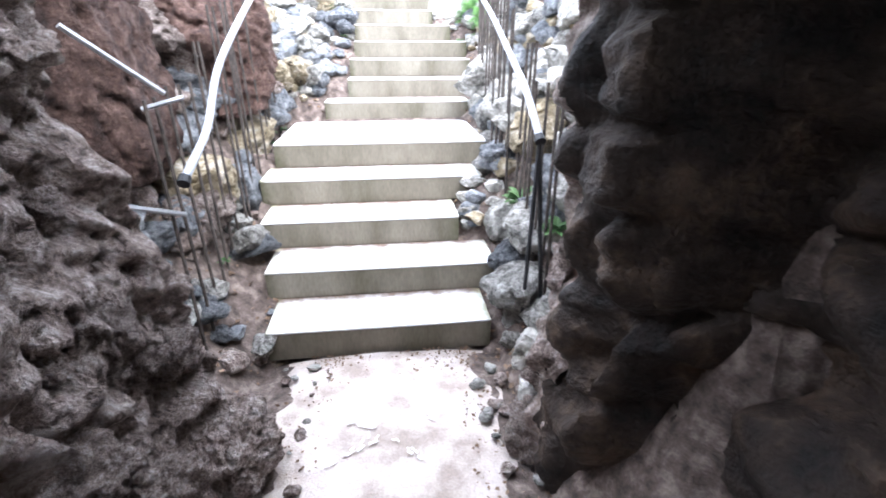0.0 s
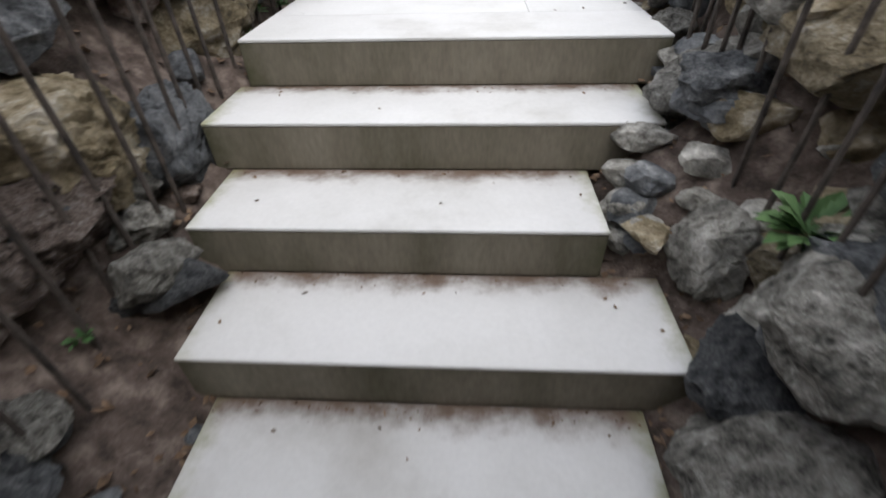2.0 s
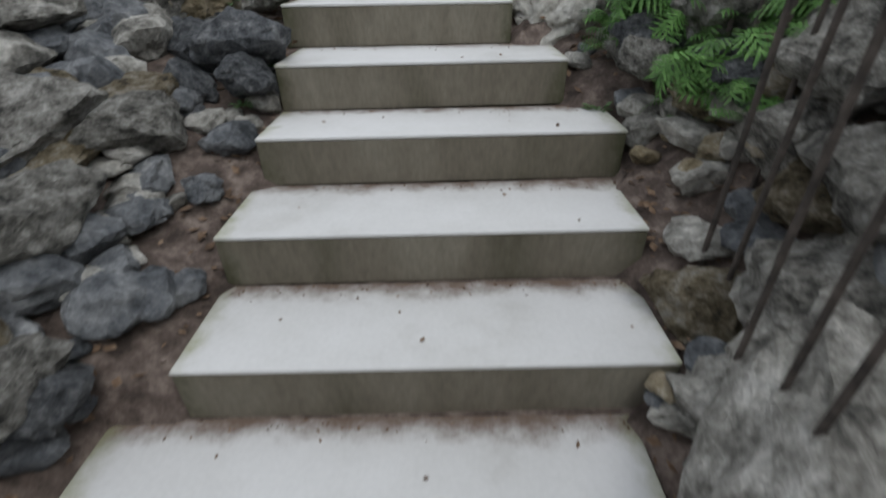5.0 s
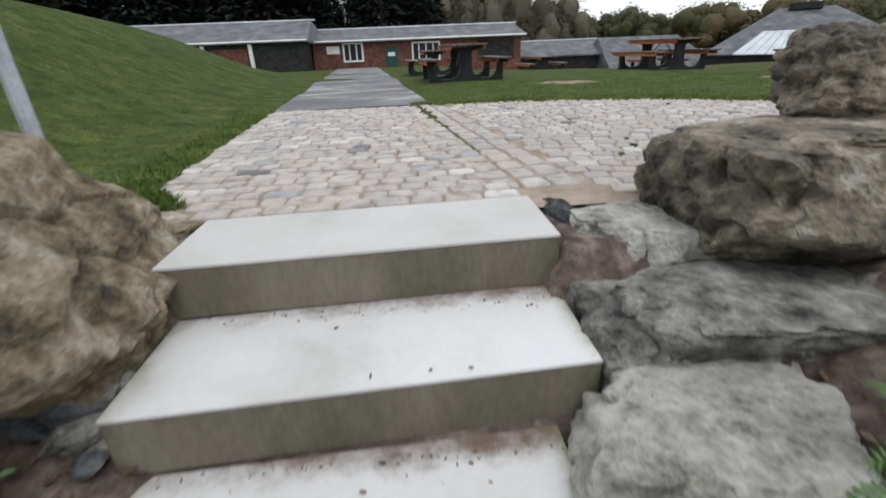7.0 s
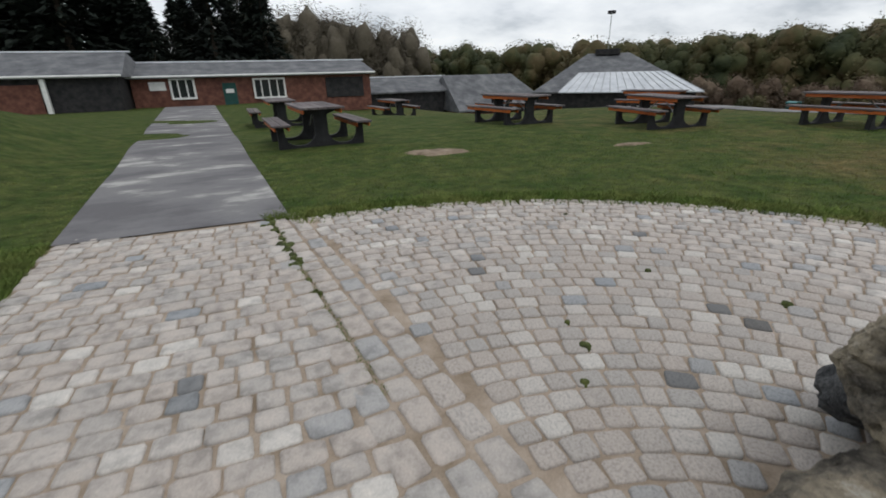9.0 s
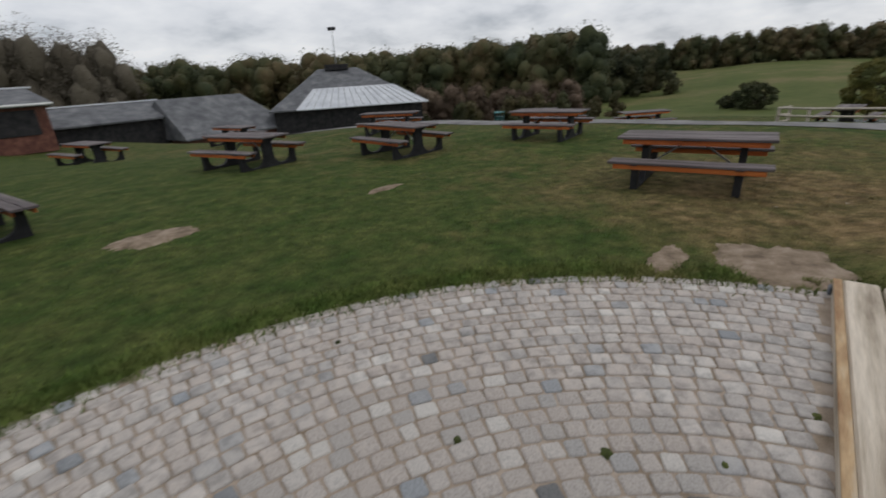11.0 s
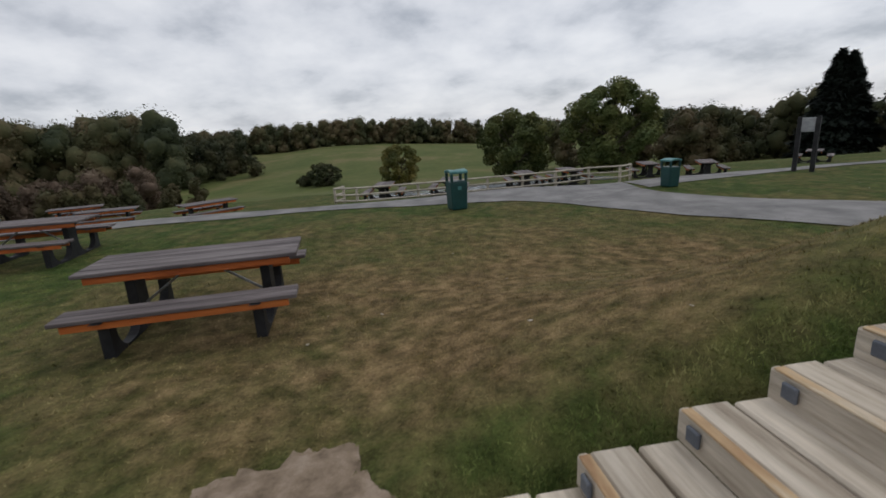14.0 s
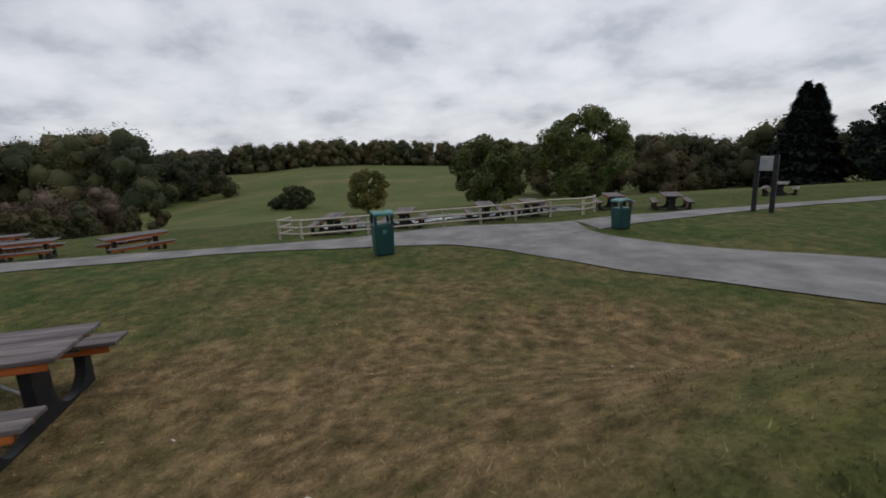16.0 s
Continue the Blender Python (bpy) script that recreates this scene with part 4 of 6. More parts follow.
rock("rock_dark", 2.1, 5.75, 2.5, 0.34, 0.3, 0.3)
# smaller stones packed between them
rock("rock_dark", 0.83, 5.55, 2.28, 0.13, 0.28, 0.14, 10)
boulder(M["rock_pale"], (0.58, 4.34, 1.55), (1.28, 4.90, 2.16), 3, "pale flat-topped limestone boulder beside the upper steps", 0.7, 0, 0.6)
boulder(M["rock_tan"], (-1.50, 4.66, 1.85), (-0.42, 5.72, 2.78), 31, "huge tan weathered limestone boulder beside the top steps", 0.35)
boulder(M["rock_tan"], (-1.22, 4.28, 1.75), (-0.58, 4.86, 2.36), 32, "tan limestone boulder with a pale top", 0.5)
boulder(M["rock_pale"], (0.70, -0.40, -0.02), (1.10, -0.08, 0.32), 24, "pale angular slab at the grotto mouth", 0.7, 0, 0.6)
boulder(M["rock_tan"], (-1.52, 0.42, 0.52), (-0.98, 0.95, 0.98), 41, "yellowish blocky limestone boulder behind the railing", 0.7)
boulder(M["rock_dark"], (-1.24, 0.86, 0.38), (-0.93, 1.26, 0.84), 42, "dark blue-grey blocky stone behind the railing", 0.8)
boulder(M["tufa_red"], (-1.72, 1.25, 1.0), (-0.85, 2.35, 2.08), 43, "large overhanging lump of dark reddish pitted tufa", 0.3, 0.10)
lz = lie(1.0, 5.45)
boulder(M["rock_pale"], (0.82, 5.18, lz - 0.3), (1.26, 5.64, lz + 0.035), 4, "pale squarish limestone block beside the top step", 0.8, 0, 0.6)
boulder(M["rock"], (0.72, 4.84, 1.85), (1.10, 5.24, 2.22), 5, "low grey stone bedded between the boulders", 0.6, 0, 0.6)
boulder(M["rock_pale"], (1.02, 4.80, 1.85), (1.50, 5.22, 2.20), 15, "low pale stone bedded between the boulders", 0.6, 0, 0.6)
boulder(M["rock_brown"], (1.11, 4.92, 2.06), (2.06, 5.72, 2.65), 12, "large dark brown pitted boulder with a pale flat top", 0.85, 0.06, 0.55)
boulder(M["rock_brown"], (1.57, 5.26, 2.54), (2.16, 5.80, 2.93), 8, "dark knobbly pitted boulder lying on a larger one", 0.35, 0.08)
boulder(M["rock"], (0.585, 0.56, 0.36), (0.80, 0.84, 0.66), 21, "round grey limestone boulder beside the steps", 0.2)
boulder(M["rock"], (0.66, 0.34, 0.18), (0.96, 0.62, 0.47), 22, "flat-topped grey stone under a green plant", 0.7, 0, 0.6)
boulder(M["rock"], (0.575, -0.06, -0.05), (0.92, 0.28, 0.36), 23, "grey limestone boulder beside the first step", 0.4)
boulder(M["rock"], (1.34, 4.72, 1.95), (1.86, 5.10, 2.30), 16, "grey stone wedged under the large boulder", 0.5)
boulder(M["rock_pale"], (0.56, -0.44, -0.02), (0.98, -0.12, 0.27), 61, "pale angular slab at the foot of the grotto wall", 0.7, 0, 0.6)
boulder(M["rock_pale"], (0.50, -0.66, -0.03), (0.82, -0.40, 0.20), 62, "pale broken stone at the foot of the grotto wall", 0.5)
boulder(M["tufa"], (-0.98, -0.95, -0.03), (-0.50, -0.52, 0.34), 63, "pale pitted tufa block at the foot of the grotto wall", 0.4, 0.10)
boulder(M["rock"], (0.80, 4.74, 1.95), (1.75, 5.30, 2.28), 52, "wide grey bedded stone between the boulders", 0.7, 0, 0.4)
boulder(M["rock_tan"], (-0.98, 5.42, 1.95), (-0.49, 5.86, 2.345), 53, "low tan stone between the boulder and the setts", 0.6, 0, 0.5)
boulder(M["rock_pale"], (0.755, 5.30, 2.0), (1.02, 5.74, 2.31), 51, "pale mortared stone beside the top step", 0.8, 0, 0.5)
boulder(M["tufa_red"], (-1.85, -0.25, 0.85), (-1.12, 0.75, 2.2), 71, "dark reddish pitted tufa overhanging the railing", 0.3, 0.10)
heap = []
for side in (-1, 1):
    for k in range(360 if side < 0 else 420):
        y = rr.uniform(-0.6, 5.15)
        l, r = edges(y)
        d = rr.random() ** 1.1
        a = rr.uniform(0.05, 0.16) + 0.26 * d * rr.random()
        x = (l - 0.5 * a - d * 0.85) if side < 0 else (r + 0.5 * a + d * 0.62)
        if side < 0 and y < 2.4 and rr.random() < 0.45 or side > 0 and (y > 4.3 or y < 0.3):
            continue
        kind = rr.choice(["rock", "rock", "rock_dark", "rock_tan"] if y > 2.4 or side > 0 else ["rock_dark", "rock_dark", "tufa"])
        if side < 0 and y > 2.9:
            kind = rr.choice(["rock_dark", "rock_dark", "rock"])
        heap.append((kind, x, y, bank(min(max(x, TX0), TX1), y) + a * 0.15, a * 1.1, a * rr.uniform(0.8, 1.2), a * rr.uniform(0.7, 1.0)))
rubble("stone_rubble", heap, "grey and tan broken stones packed beside the steps")
for side in (-1, 1):
    for k in range(30 if side < 0 else 62):
        y = rr.uniform(-0.2, 5.1)
        l, r = edges(y)
        d = rr.uniform(0.25, 1.0)
        a = rr.uniform(0.22, 0.42)
        if side > 0 and (y > 4.1 or y < 0.3):
            continue
        x = (l - 0.5 * a - d * 0.75) if side < 0 else (r + 0.5 * a + d * 0.5)
        kind = rr.choice(["rock", "rock", "rock_tan", "rock_dark"] if y > 2.4 or side > 0 else ["rock_dark", "rock_dark", "tufa"])
        rock(kind, x, y, bank(min(max(x, TX0), TX1), y) + a * 0.2, a * 1.2, a, a * 0.85)
for k in range(14):
    y = rr.uniform(0.9, 2.3)
    s = rr.uniform(0.35, 0.6)
    rock("tufa", -1.25 - rr.uniform(0, 0.5), y, 1.0 + 0.3 * y + rr.uniform(-0.1, 0.45), s, s, s * 0.8)

for kind, x, y, a in (("rock", 0.70, 0.12, 0.34), ("rock_dark", 0.68, 0.34, 0.22), ("rock_dark", 0.88, 0.32, 0.30), ("rock", 1.02, 0.10, 0.34), ("rock", 1.08, 0.44, 0.34), ("rock", 0.74, -0.22, 0.22),
                      ("rock", 0.94, -0.26, 0.30), ("rock_dark", 0.62, 0.46, 0.15), ("rock", 1.22, 0.28, 0.34), ("rock_tan", 0.82, 0.52, 0.20), ("rock", 0.60, -0.10, 0.14), ("rock_dark", 1.16, -0.05, 0.28)):
    rock(kind, x, y, bank(x, y) + a * 0.22, a * 1.1, a, a * 0.9)

# ---------------------------------------------------------------- iron railings and handrails


def railing(name, pts, xbar, y0, y1, words):
    h = empty(name, (0, 0, 0), 0, words, "railing", "railings beside the steps")
    dense = []
    for a, b in zip(pts, pts[1:]):
        for q in range(6):
            dense.append(Vector(a).lerp(Vector(b), q / 6))
    dense.append(Vector(pts[-1]))
    for _ in range(4):
        dense = [dense[0]] + [(dense[i - 1] + dense[i] * 2 + dense[i + 1]) / 4 for i in range(1, len(dense) - 1)] + [dense[-1]]
    part("handrail", tube(dense, 0.018, 10), M["rail"], h, "pale grey painted handrail", smooth=True)
    part("end_cap", tube([dense[0] + Vector((0, -0.012, -0.01)), dense[0] + Vector((0, 0.02, 0.01))], 0.025, 10), M["black"], h)
    n = int((y1 - y0) / 0.125)
    for k in range(n + 1):
        y = y0 + (y1 - y0) * k / n
        xb = xbar + 0.02 * rr.uniform(-1, 1)
        if xbar > 0:
            xb = max(xb, edges(y)[1] + 0.13) if y < 3.3 else 1.20 + 0.02 * rr.uniform(-1, 1)
        else:
            xb = min(xb, edges(y)[0] - 0.06)
        z0 = bank(min(max(xb, TX0), TX1), y) - 0.08
        z1 = max(0.15, stair_z(y) if y > 0 else 0.1) + 1.25
        part("bar", tube([(xb, y, z0), (xb + 0.02 * rr.uniform(-1, 1), y + 0.02 * rr.uniform(-1, 1), max(z1, z0 + 0.6))], 0.0082, 6), M["rust"], h)
    return h


LP = [(-0.86, -0.25, 1.1), (-0.86, 0.13, 1.24), (-0.86, 0.39, 1.5)] + [(-0.86, 1.5, 1.95), (-0.84, 2.3, 2.15)]
RP = [(0.65, -0.12, 1.21), (0.65, 0.05, 1.33), (0.66, 0.23, 1.42), (0.67, 0.51, 1.52), (0.74, 1.39, 1.78), (0.78, 2.29, 2.04)]
left_railing = railing("railing", LP, -0.98, -0.15, 2.3, "rusty iron railing with a pale curved handrail among stones")
right_railing = railing("railing", RP, 0.76, -0.10, 4.45, "rusty iron railing with a pale handrail beside mossy stones")

part("support", tube([(0.65, -0.12, 1.20), (0.70, -0.10, 0.75), (0.76, -0.08, 0.2)], 0.011, 6), M["black"], right_railing)
part("support", tube([(0.65, -0.12, 1.20), (0.66, -0.05, 0.2)], 0.011, 6), M["black"], right_railing)
for a, b in (((-1.12, -0.3, 1.66), (-0.92, -0.1, 1.42)), ((-1.02, -0.1, 1.36), (-0.87, -0.05, 1.40)), ((-1.1, -0.3, 1.02), (-0.93, -0.14, 0.92))):
    part("brace", tube([a, b], 0.011, 6), M["galv"], left_railing, "short grey steel brace")

# dark broken stones on the soil behind the first railing
for k in range(20):
    x, y = rr.uniform(-1.45, -0.90), rr.uniform(-0.25, 0.95)
    a = rr.uniform(0.10, 0.24)
    rock(rr.choice(("rock_dark", "rock_dark", "rock")), x, y, bank(x, y) + a * 0.2, a * 1.2, a, a * 0.85)

# ---------------------------------------------------------------- leaves and trees


def leaf_cloud(centres, radii, n, size, rng, squash=0.8, bend=0.3):
    """Small folded leaves scattered over blobs; vertices and faces."""
    k = rng.integers(0, len(centres), n)
    c = np.array(centres)[k]
    r = np.array(radii)[k]
    d = rng.normal(size=(n, 3))
    d /= np.linalg.norm(d, axis=1)[:, None]
    rad = r * np.clip(rng.normal(0.86, 0.16, n), 0.3, 1.0)
    p = c + d * rad[:, None] * np.array([1, 1, squash])
    nrm = d + np.array([0, 0, 0.5]) + 0.75 * rng.normal(size=(n, 3))
    a = np.cross(nrm, rng.normal(size=(n, 3)))
    a /= np.linalg.norm(a, axis=1)[:, None]
    b = np.cross(nrm, a)
    b /= np.linalg.norm(b, axis=1)[:, None]
    s = size * rng.uniform(0.6, 1.4, n)[:, None]
    v = np.stack([p - a * s, p + b * s * 0.55 + d * s * bend, p + a * s, p - b * s * 0.55], 1).reshape(-1, 3)
    f = np.arange(4 * n).reshape(-1, 4)
    return v, f


def crown_mesh(centres, radii, n, size, rng, squash=0.8, core=0.62):
    """Leaves over uneven solid clumps; vertices and triangles."""
    v, f = leaf_cloud(centres, radii, n, size, rng, squash)
    f = np.concatenate([f[:, [0, 1, 2]], f[:, [0, 2, 3]]])
    ball = bmesh.new()
    bmesh.ops.create_icosphere(ball, subdivisions=2, radius=1.0)
    ball.verts.index_update()
    bv = np.array([x.co[:] for x in ball.verts])
    bf = np.array([[x.index for x in y.verts] for y in ball.faces])
    ball.free()
    c, r = np.array(centres), np.array(radii)
    k, q = len(c), len(bv)
    rough = rng.uniform(0.72, 1.12, (k, q, 1)) * core
    cv = (c[:, None, :] + bv[None] * np.array([1, 1, squash]) * r[:, None, None] * rough).reshape(-1, 3)
    cf = (bf[None] + (np.arange(k) * q)[:, None, None]).reshape(-1, 3) + len(v)
    return np.concatenate([v, cv]), np.concatenate([f, cf])


def np_mesh(name, v, f, material, parent=None):
    me = bpy.data.meshes.new(name)
    me.vertices.add(len(v))
    me.vertices.foreach_set("co", np.asarray(v, dtype=np.float32).ravel())
    q = f.shape[1]
    me.loops.add(f.size)
    me.loops.foreach_set("vertex_index", f.astype(np.int32).ravel())
    me.polygons.add(len(f))
    me.polygons.foreach_set("loop_start", np.arange(0, f.size, q, dtype=np.int32))
    me.update(calc_edges=True)
    me.materials.append(material)
    o = new(name, me)
    if parent:
        o.parent = parent
    return o


def tree(x, y, z, height, spread, leaf, n, size, seed, words, cat="tree", low=0.3, group=""):
    """A trunk with limbs and an uneven crown of leaf clumps."""
    rng = np.random.default_rng(seed)
    t = empty("tree", (x, y, z), 0, words, cat, group)
    bm = bmesh.new()
    lean = rng.uniform(-0.04, 0.04, 2) * height
    top = (lean[0], lean[1], height * 0.75)
    tube([(0, 0, -0.3), (lean[0] * 0.3, lean[1] * 0.3, height * 0.3), top], height * 0.035, 7, bm, height * 0.008)
    cs, rs = [], []
    for k in range(44):
        a = 2.4 * k + rng.uniform(-0.4, 0.4)
        h = height * (low + (0.93 - low) * (k + 0.5) / 44)
        e = math.sin(math.pi * min(1.0, max(0.08, (h / height - low * 0.55) / (1.02 - low * 0.55)))) ** 0.7
        d = spread * e * rng.uniform(0.30, 1.0) ** 0.7
        c = (d * math.cos(a), d * math.sin(a), h)
        tube([(lean[0] * 0.3, lean[1] * 0.3, h * 0.55), c], height * 0.009, 5, bm, height * 0.003)
        cs.append(c)
        rs.append(spread * rng.uniform(0.15, 0.30))
    part("trunk", bm, M["bark"], t)
    v, f = crown_mesh(cs, rs, n, size, rng, core=0.5)
    np_mesh("crown", v, f, leaf, t)
    return t


def conifer(x, y, z, height, spread, n, seed, words, group=""):
    rng = np.random.default_rng(seed)
    t = empty("conifer", (x, y, z), 0, words, "tree", group)
    part("trunk", tube([(0, 0, -0.3), (0, 0, height * 0.95)], spread * 0.09, 6, taper=0.03), M["bark"], t)
    u = rng.uniform(0, 1, n) ** 0.75
    h = height * (0.04 + 0.95 * (1 - u))
    a = rng.uniform(0, 2 * math.pi, n)
    tier = 0.88 + 0.12 * np.sin(h * 9.0 / height * 6 + a * 2)
    r = spread * u ** 0.85 * tier * rng.uniform(0.35, 1.0, n) ** 0.5
    p = np.stack([r * np.cos(a), r * np.sin(a), h], 1)
    out = np.stack([np.cos(a), np.sin(a), rng.uniform(-0.7, 0.5, n)], 1)
    side = np.stack([-np.sin(a), np.cos(a), rng.uniform(-0.3, 0.3, n)], 1)
    s = height * 0.028 * rng.uniform(0.6, 1.3, n)[:, None]
    v = np.stack([p - out * s, p + side * s * 0.5, p + out * s * 1.2, p - side * s * 0.5], 1).reshape(-1, 3)
    np_mesh("foliage", v, np.arange(4 * n).reshape(-1, 4), M["conifer"], t)
    return t


def woods(name, line, count, depth, h0, h1, leaf, size, seed, words, per=620, squash=1.0, core=0.7):
    """A belt of many crowns along a line; far off, nobody could count them."""
    rng = np.random.default_rng(seed)
    vs, fs, base = [], [], 0
    pts = np.array(line, dtype=float)
    seg = np.r_[0, np.cumsum(np.hypot(*np.diff(pts, axis=0).T))]
    cs, rs = [], []
    for k in range(count):
        q = rng.uniform(0, seg[-1])
        px, py = np.interp(q, seg, pts[:, 0]), np.interp(q, seg, pts[:, 1])
        nxy = pts[-1] - pts[0]
        nxy = np.array([-nxy[1], nxy[0]]) / np.hypot(*nxy)
        off = rng.uniform(0, depth)
        px, py = px + nxy[0] * off, py + nxy[1] * off
        h = rng.uniform(h0, h1)
        z = lie(px, py)
        for m in range(10):
            up = 0.12 + 0.08 * m
            cs.append((px + rng.normal() * h * 0.20 * (1.15 - up), py + rng.normal() * h * 0.20 * (1.15 - up), z + h * up))
            rs.append(h * rng.uniform(0.12, 0.24))
    v, f = crown_mesh(cs, rs, per * count, size, rng, squash, core)
    o = np_mesh(name, v, f, leaf)
    return tagged(o, words, "woods", kind="stuff")


woods("far_woods", [(-4, 122), (20, 112), (60, 92), (82, 62), (92, 40), (84, 34)], 300, 24, 10.5, 13.5, M["leaf_dark"], 0.21, 3, "dark mixed woodland behind the farm buildings", 1700)
woods("treeline", [(160, 60), (165, 20), (175, -30), (170, -70), (150, -110)], 250, 16, 6, 9.5, M["leaf_dark"], 0.30, 4, "dark treeline along the top of the meadow", 700)
woods("left_woods", [(150, 62), (118, 52), (92, 44)], 70, 16, 6.0, 8.4, M["leaf_dark"], 0.20, 5, "dark woodland beside the meadow", 1900)
woods("russet_scrub", [(40, 40), (52, 31), (62, 27)], 34, 7, 3.5, 5.5, M["leaf_rust"], 0.11, 6, "russet autumn scrub at the edge of the meadow", 2600)
woods("green_scrub", [(30, 38), (40, 28), (52, 22)], 26, 5, 1.6, 3.2, M["leaf_dark"], 0.10, 7, "low dark green bushes below the woods", 1800)
woods("hedgerow", [(74, -60), (66, -44), (60, -28), (72, -18)], 46, 10, 4.5, 7.5, M["leaf_dark"], 0.16, 8, "dark hedgerow trees beyond the fence", 1500)
woods("yard_woods", [(30, -62), (44, -56), (58, -50)], 26, 10, 5, 8, M["leaf_dark"], 0.16, 9, "dark trees beyond the lane", 1500)
woods("poplars", [(34, 104), (2, 110)], 46, 6, 12.5, 15.5, M["leaf_pale"], 0.16, 10, "pale thin poplars behind the buildings", 4200, 1.7, 0.55)
rr2 = random.Random(8)
for k in range(40):
    x = -36 + 38.5 * (k + rr2.uniform(-0.4, 0.4)) / 39
    h = rr2.uniform(12.5, 18.0) if x < -9 else rr2.uniform(9.0, 12.5)
    conifer(x, 55 + rr2.uniform(0, 12), 1.2, h, h * 0.33, 3000, 100 + k, "tall dark conifer behind the farm buildings", "conifers behind the buildings")
conifer(45.9, -42.3, lie(45.9, -42.3) - 1.6, 12.2, 4.3, 14000, 1, "tall dark twin-topped cypress by the lane")
conifer(45.45, -43.2, lie(45.45, -43.2) - 1.6, 11.9, 4.3, 14000, 2, "tall dark cypress beside its twin")
tree(38.6, -46.0, lie(38.6, -46.0) - 0.8, 7.8, 4.4, M["conifer"], 9000, 0.22, 31, "dark broad evergreen by the lane", low=0.08)
tree(46.8, -8.6, lie(46.8, -8.6) - 0.5, 6.9, 3.9, M["leaf"], 16000, 0.13, 11, "green spreading tree beyond the fence", low=0.14)
tree(45.3, -17.5, lie(45.3, -17.5) - 0.7, 9.1, 4.2, M["leaf"], 22000, 0.14, 12, "tall broad green tree beyond the fence", low=0.12)
tree(42.6, 3.0, lie(42.6, 3.0) - 0.2, 3.8, 1.7, M["leaf_gold"], 9000, 0.08, 13, "small yellow-green tree on the meadow", low=0.15)
tree(66.2, 11.4, lie(66.2, 11.4), 3.0, 2.2, M["leaf_dark"], 6000, 0.12, 14, "dark bush on the meadow", low=0.05)
tree(68, 14, lie(68, 14), 1.4, 1.2, M["leaf_dark"], 1200, 0.14, 15, "small dark bush on the meadow", low=0.05)

# ---------------------------------------------------------------- tarmac lanes on the far side of the grass


def lane(name, left, right, words):
    rows = []
    for (ax, ay), (bx2, by2) in zip(left, right):
        rows.append([(ax + (bx2 - ax) * q / 6, ay + (by2 - ay) * q / 6, lie(ax + (bx2 - ax) * q / 6, ay + (by2 - ay) * q / 6) + 0.018) for q in range(7)])
    fine = []
    for a, b in zip(rows, rows[1:]):
        for q in range(8):
            r = []
            for (x0, y0, z0), (x1, y1, z1) in zip(a, b):
                x, y = x0 + (x1 - x0) * q / 8, y0 + (y1 - y0) * q / 8
                r.append((x, y, lie(x, y) + 0.018))
            fine.append(r)
    fine.append(rows[-1])
    return sheet(name, fine, M["asphalt"], words)


lane("lane", [(14.9, 30), (15.0, 18), (15.2, 11.2), (15.3, 9.4), (15.45, 7.6), (15.3, 5.4), (14.95, 3.6), (14.35, 2.1), (13.3, 0.95), (14.0, -0.6), (14.75, -1.5)],
     [(16.5, 31), (16.5, 18), (16.5, 12.0), (16.45, 10.0), (16.35, 8.0), (16.3, 5.8), (16.5, 4.0), (16.9, 2.6), (16.9, 0.8), (16.8, -0.8), (16.65, -2.0)], "worn grey tarmac lane across the grass")
lane("lane_branch", [(13.6, 1.2), (12.3, 0.3), (11.2, -0.2), (10.5, -0.7), (9.6, -1.4), (8.3, -2.6), (6.5, -4.4)], [(14.9, -1.5), (14.1, -1.6), (13.2, -2.1), (12.3, -2.7), (11.5, -3.4), (10.4, -4.6), (8.0, -7.5)], "tarmac branch of the lane")
lane("lane_end", [(14.8, -1.8), (15.2, -3.2), (15.45, -4.6), (15.8, -7.0), (15.95, -12.0), (15.2, -18.0), (12, -30)], [(16.6, -2.0), (16.75, -3.8), (16.9, -5.6), (17.5, -8.6), (18.3, -13.0), (18.0, -19.0), (15, -31)], "tarmac lane running on past the sign")

# worn earth patches in the grass


def patch(x, y, rx, ry, seed):
    verts = [(x, y, lie(x, y) + 0.02)]
    n = 90
    for ring in (0.35, 0.7, 1.0):
        for k in range(n):
            a = 2 * math.pi * k / n
            w = ring * (1 + 0.40 * noise.noise(Vector((math.cos(a) * 1.7 + seed, math.sin(a) * 1.7, ring))) + 0.22 * noise.noise(Vector((math.cos(a) * 5 + seed, math.sin(a) * 5, 1))) + 0.10 * noise.noise(Vector((math.cos(a) * 13 + seed, math.sin(a) * 13, 1))))
            px, py = x + rx * w * math.cos(a), y + ry * w * math.sin(a)
            verts.append((px, py, lie(px, py) + (0.02 if ring < 1 else -0.008)))
    faces = [(0, 1 + k, 1 + (k + 1) % n) for k in range(n)]
    for r in range(2):
        for k in range(n):
            a, b = 1 + r * n + k, 1 + r * n + (k + 1) % n
            faces.append((a, a + n, b + n, b))
    tagged(py_mesh("bare_earth", verts, faces, M["dirt_path"], smooth=True), "bare trodden earth patch in the grass", "ground", kind="structure")


patch(5.50, 5.95, 0.60, 0.46, 1)
patch(5.2, 6.75, 0.42, 0.14, 2)
patch(3.1, 12.2, 0.55, 0.36, 3)
patch(6.2, 11.2, 0.4, 0.12, 4)

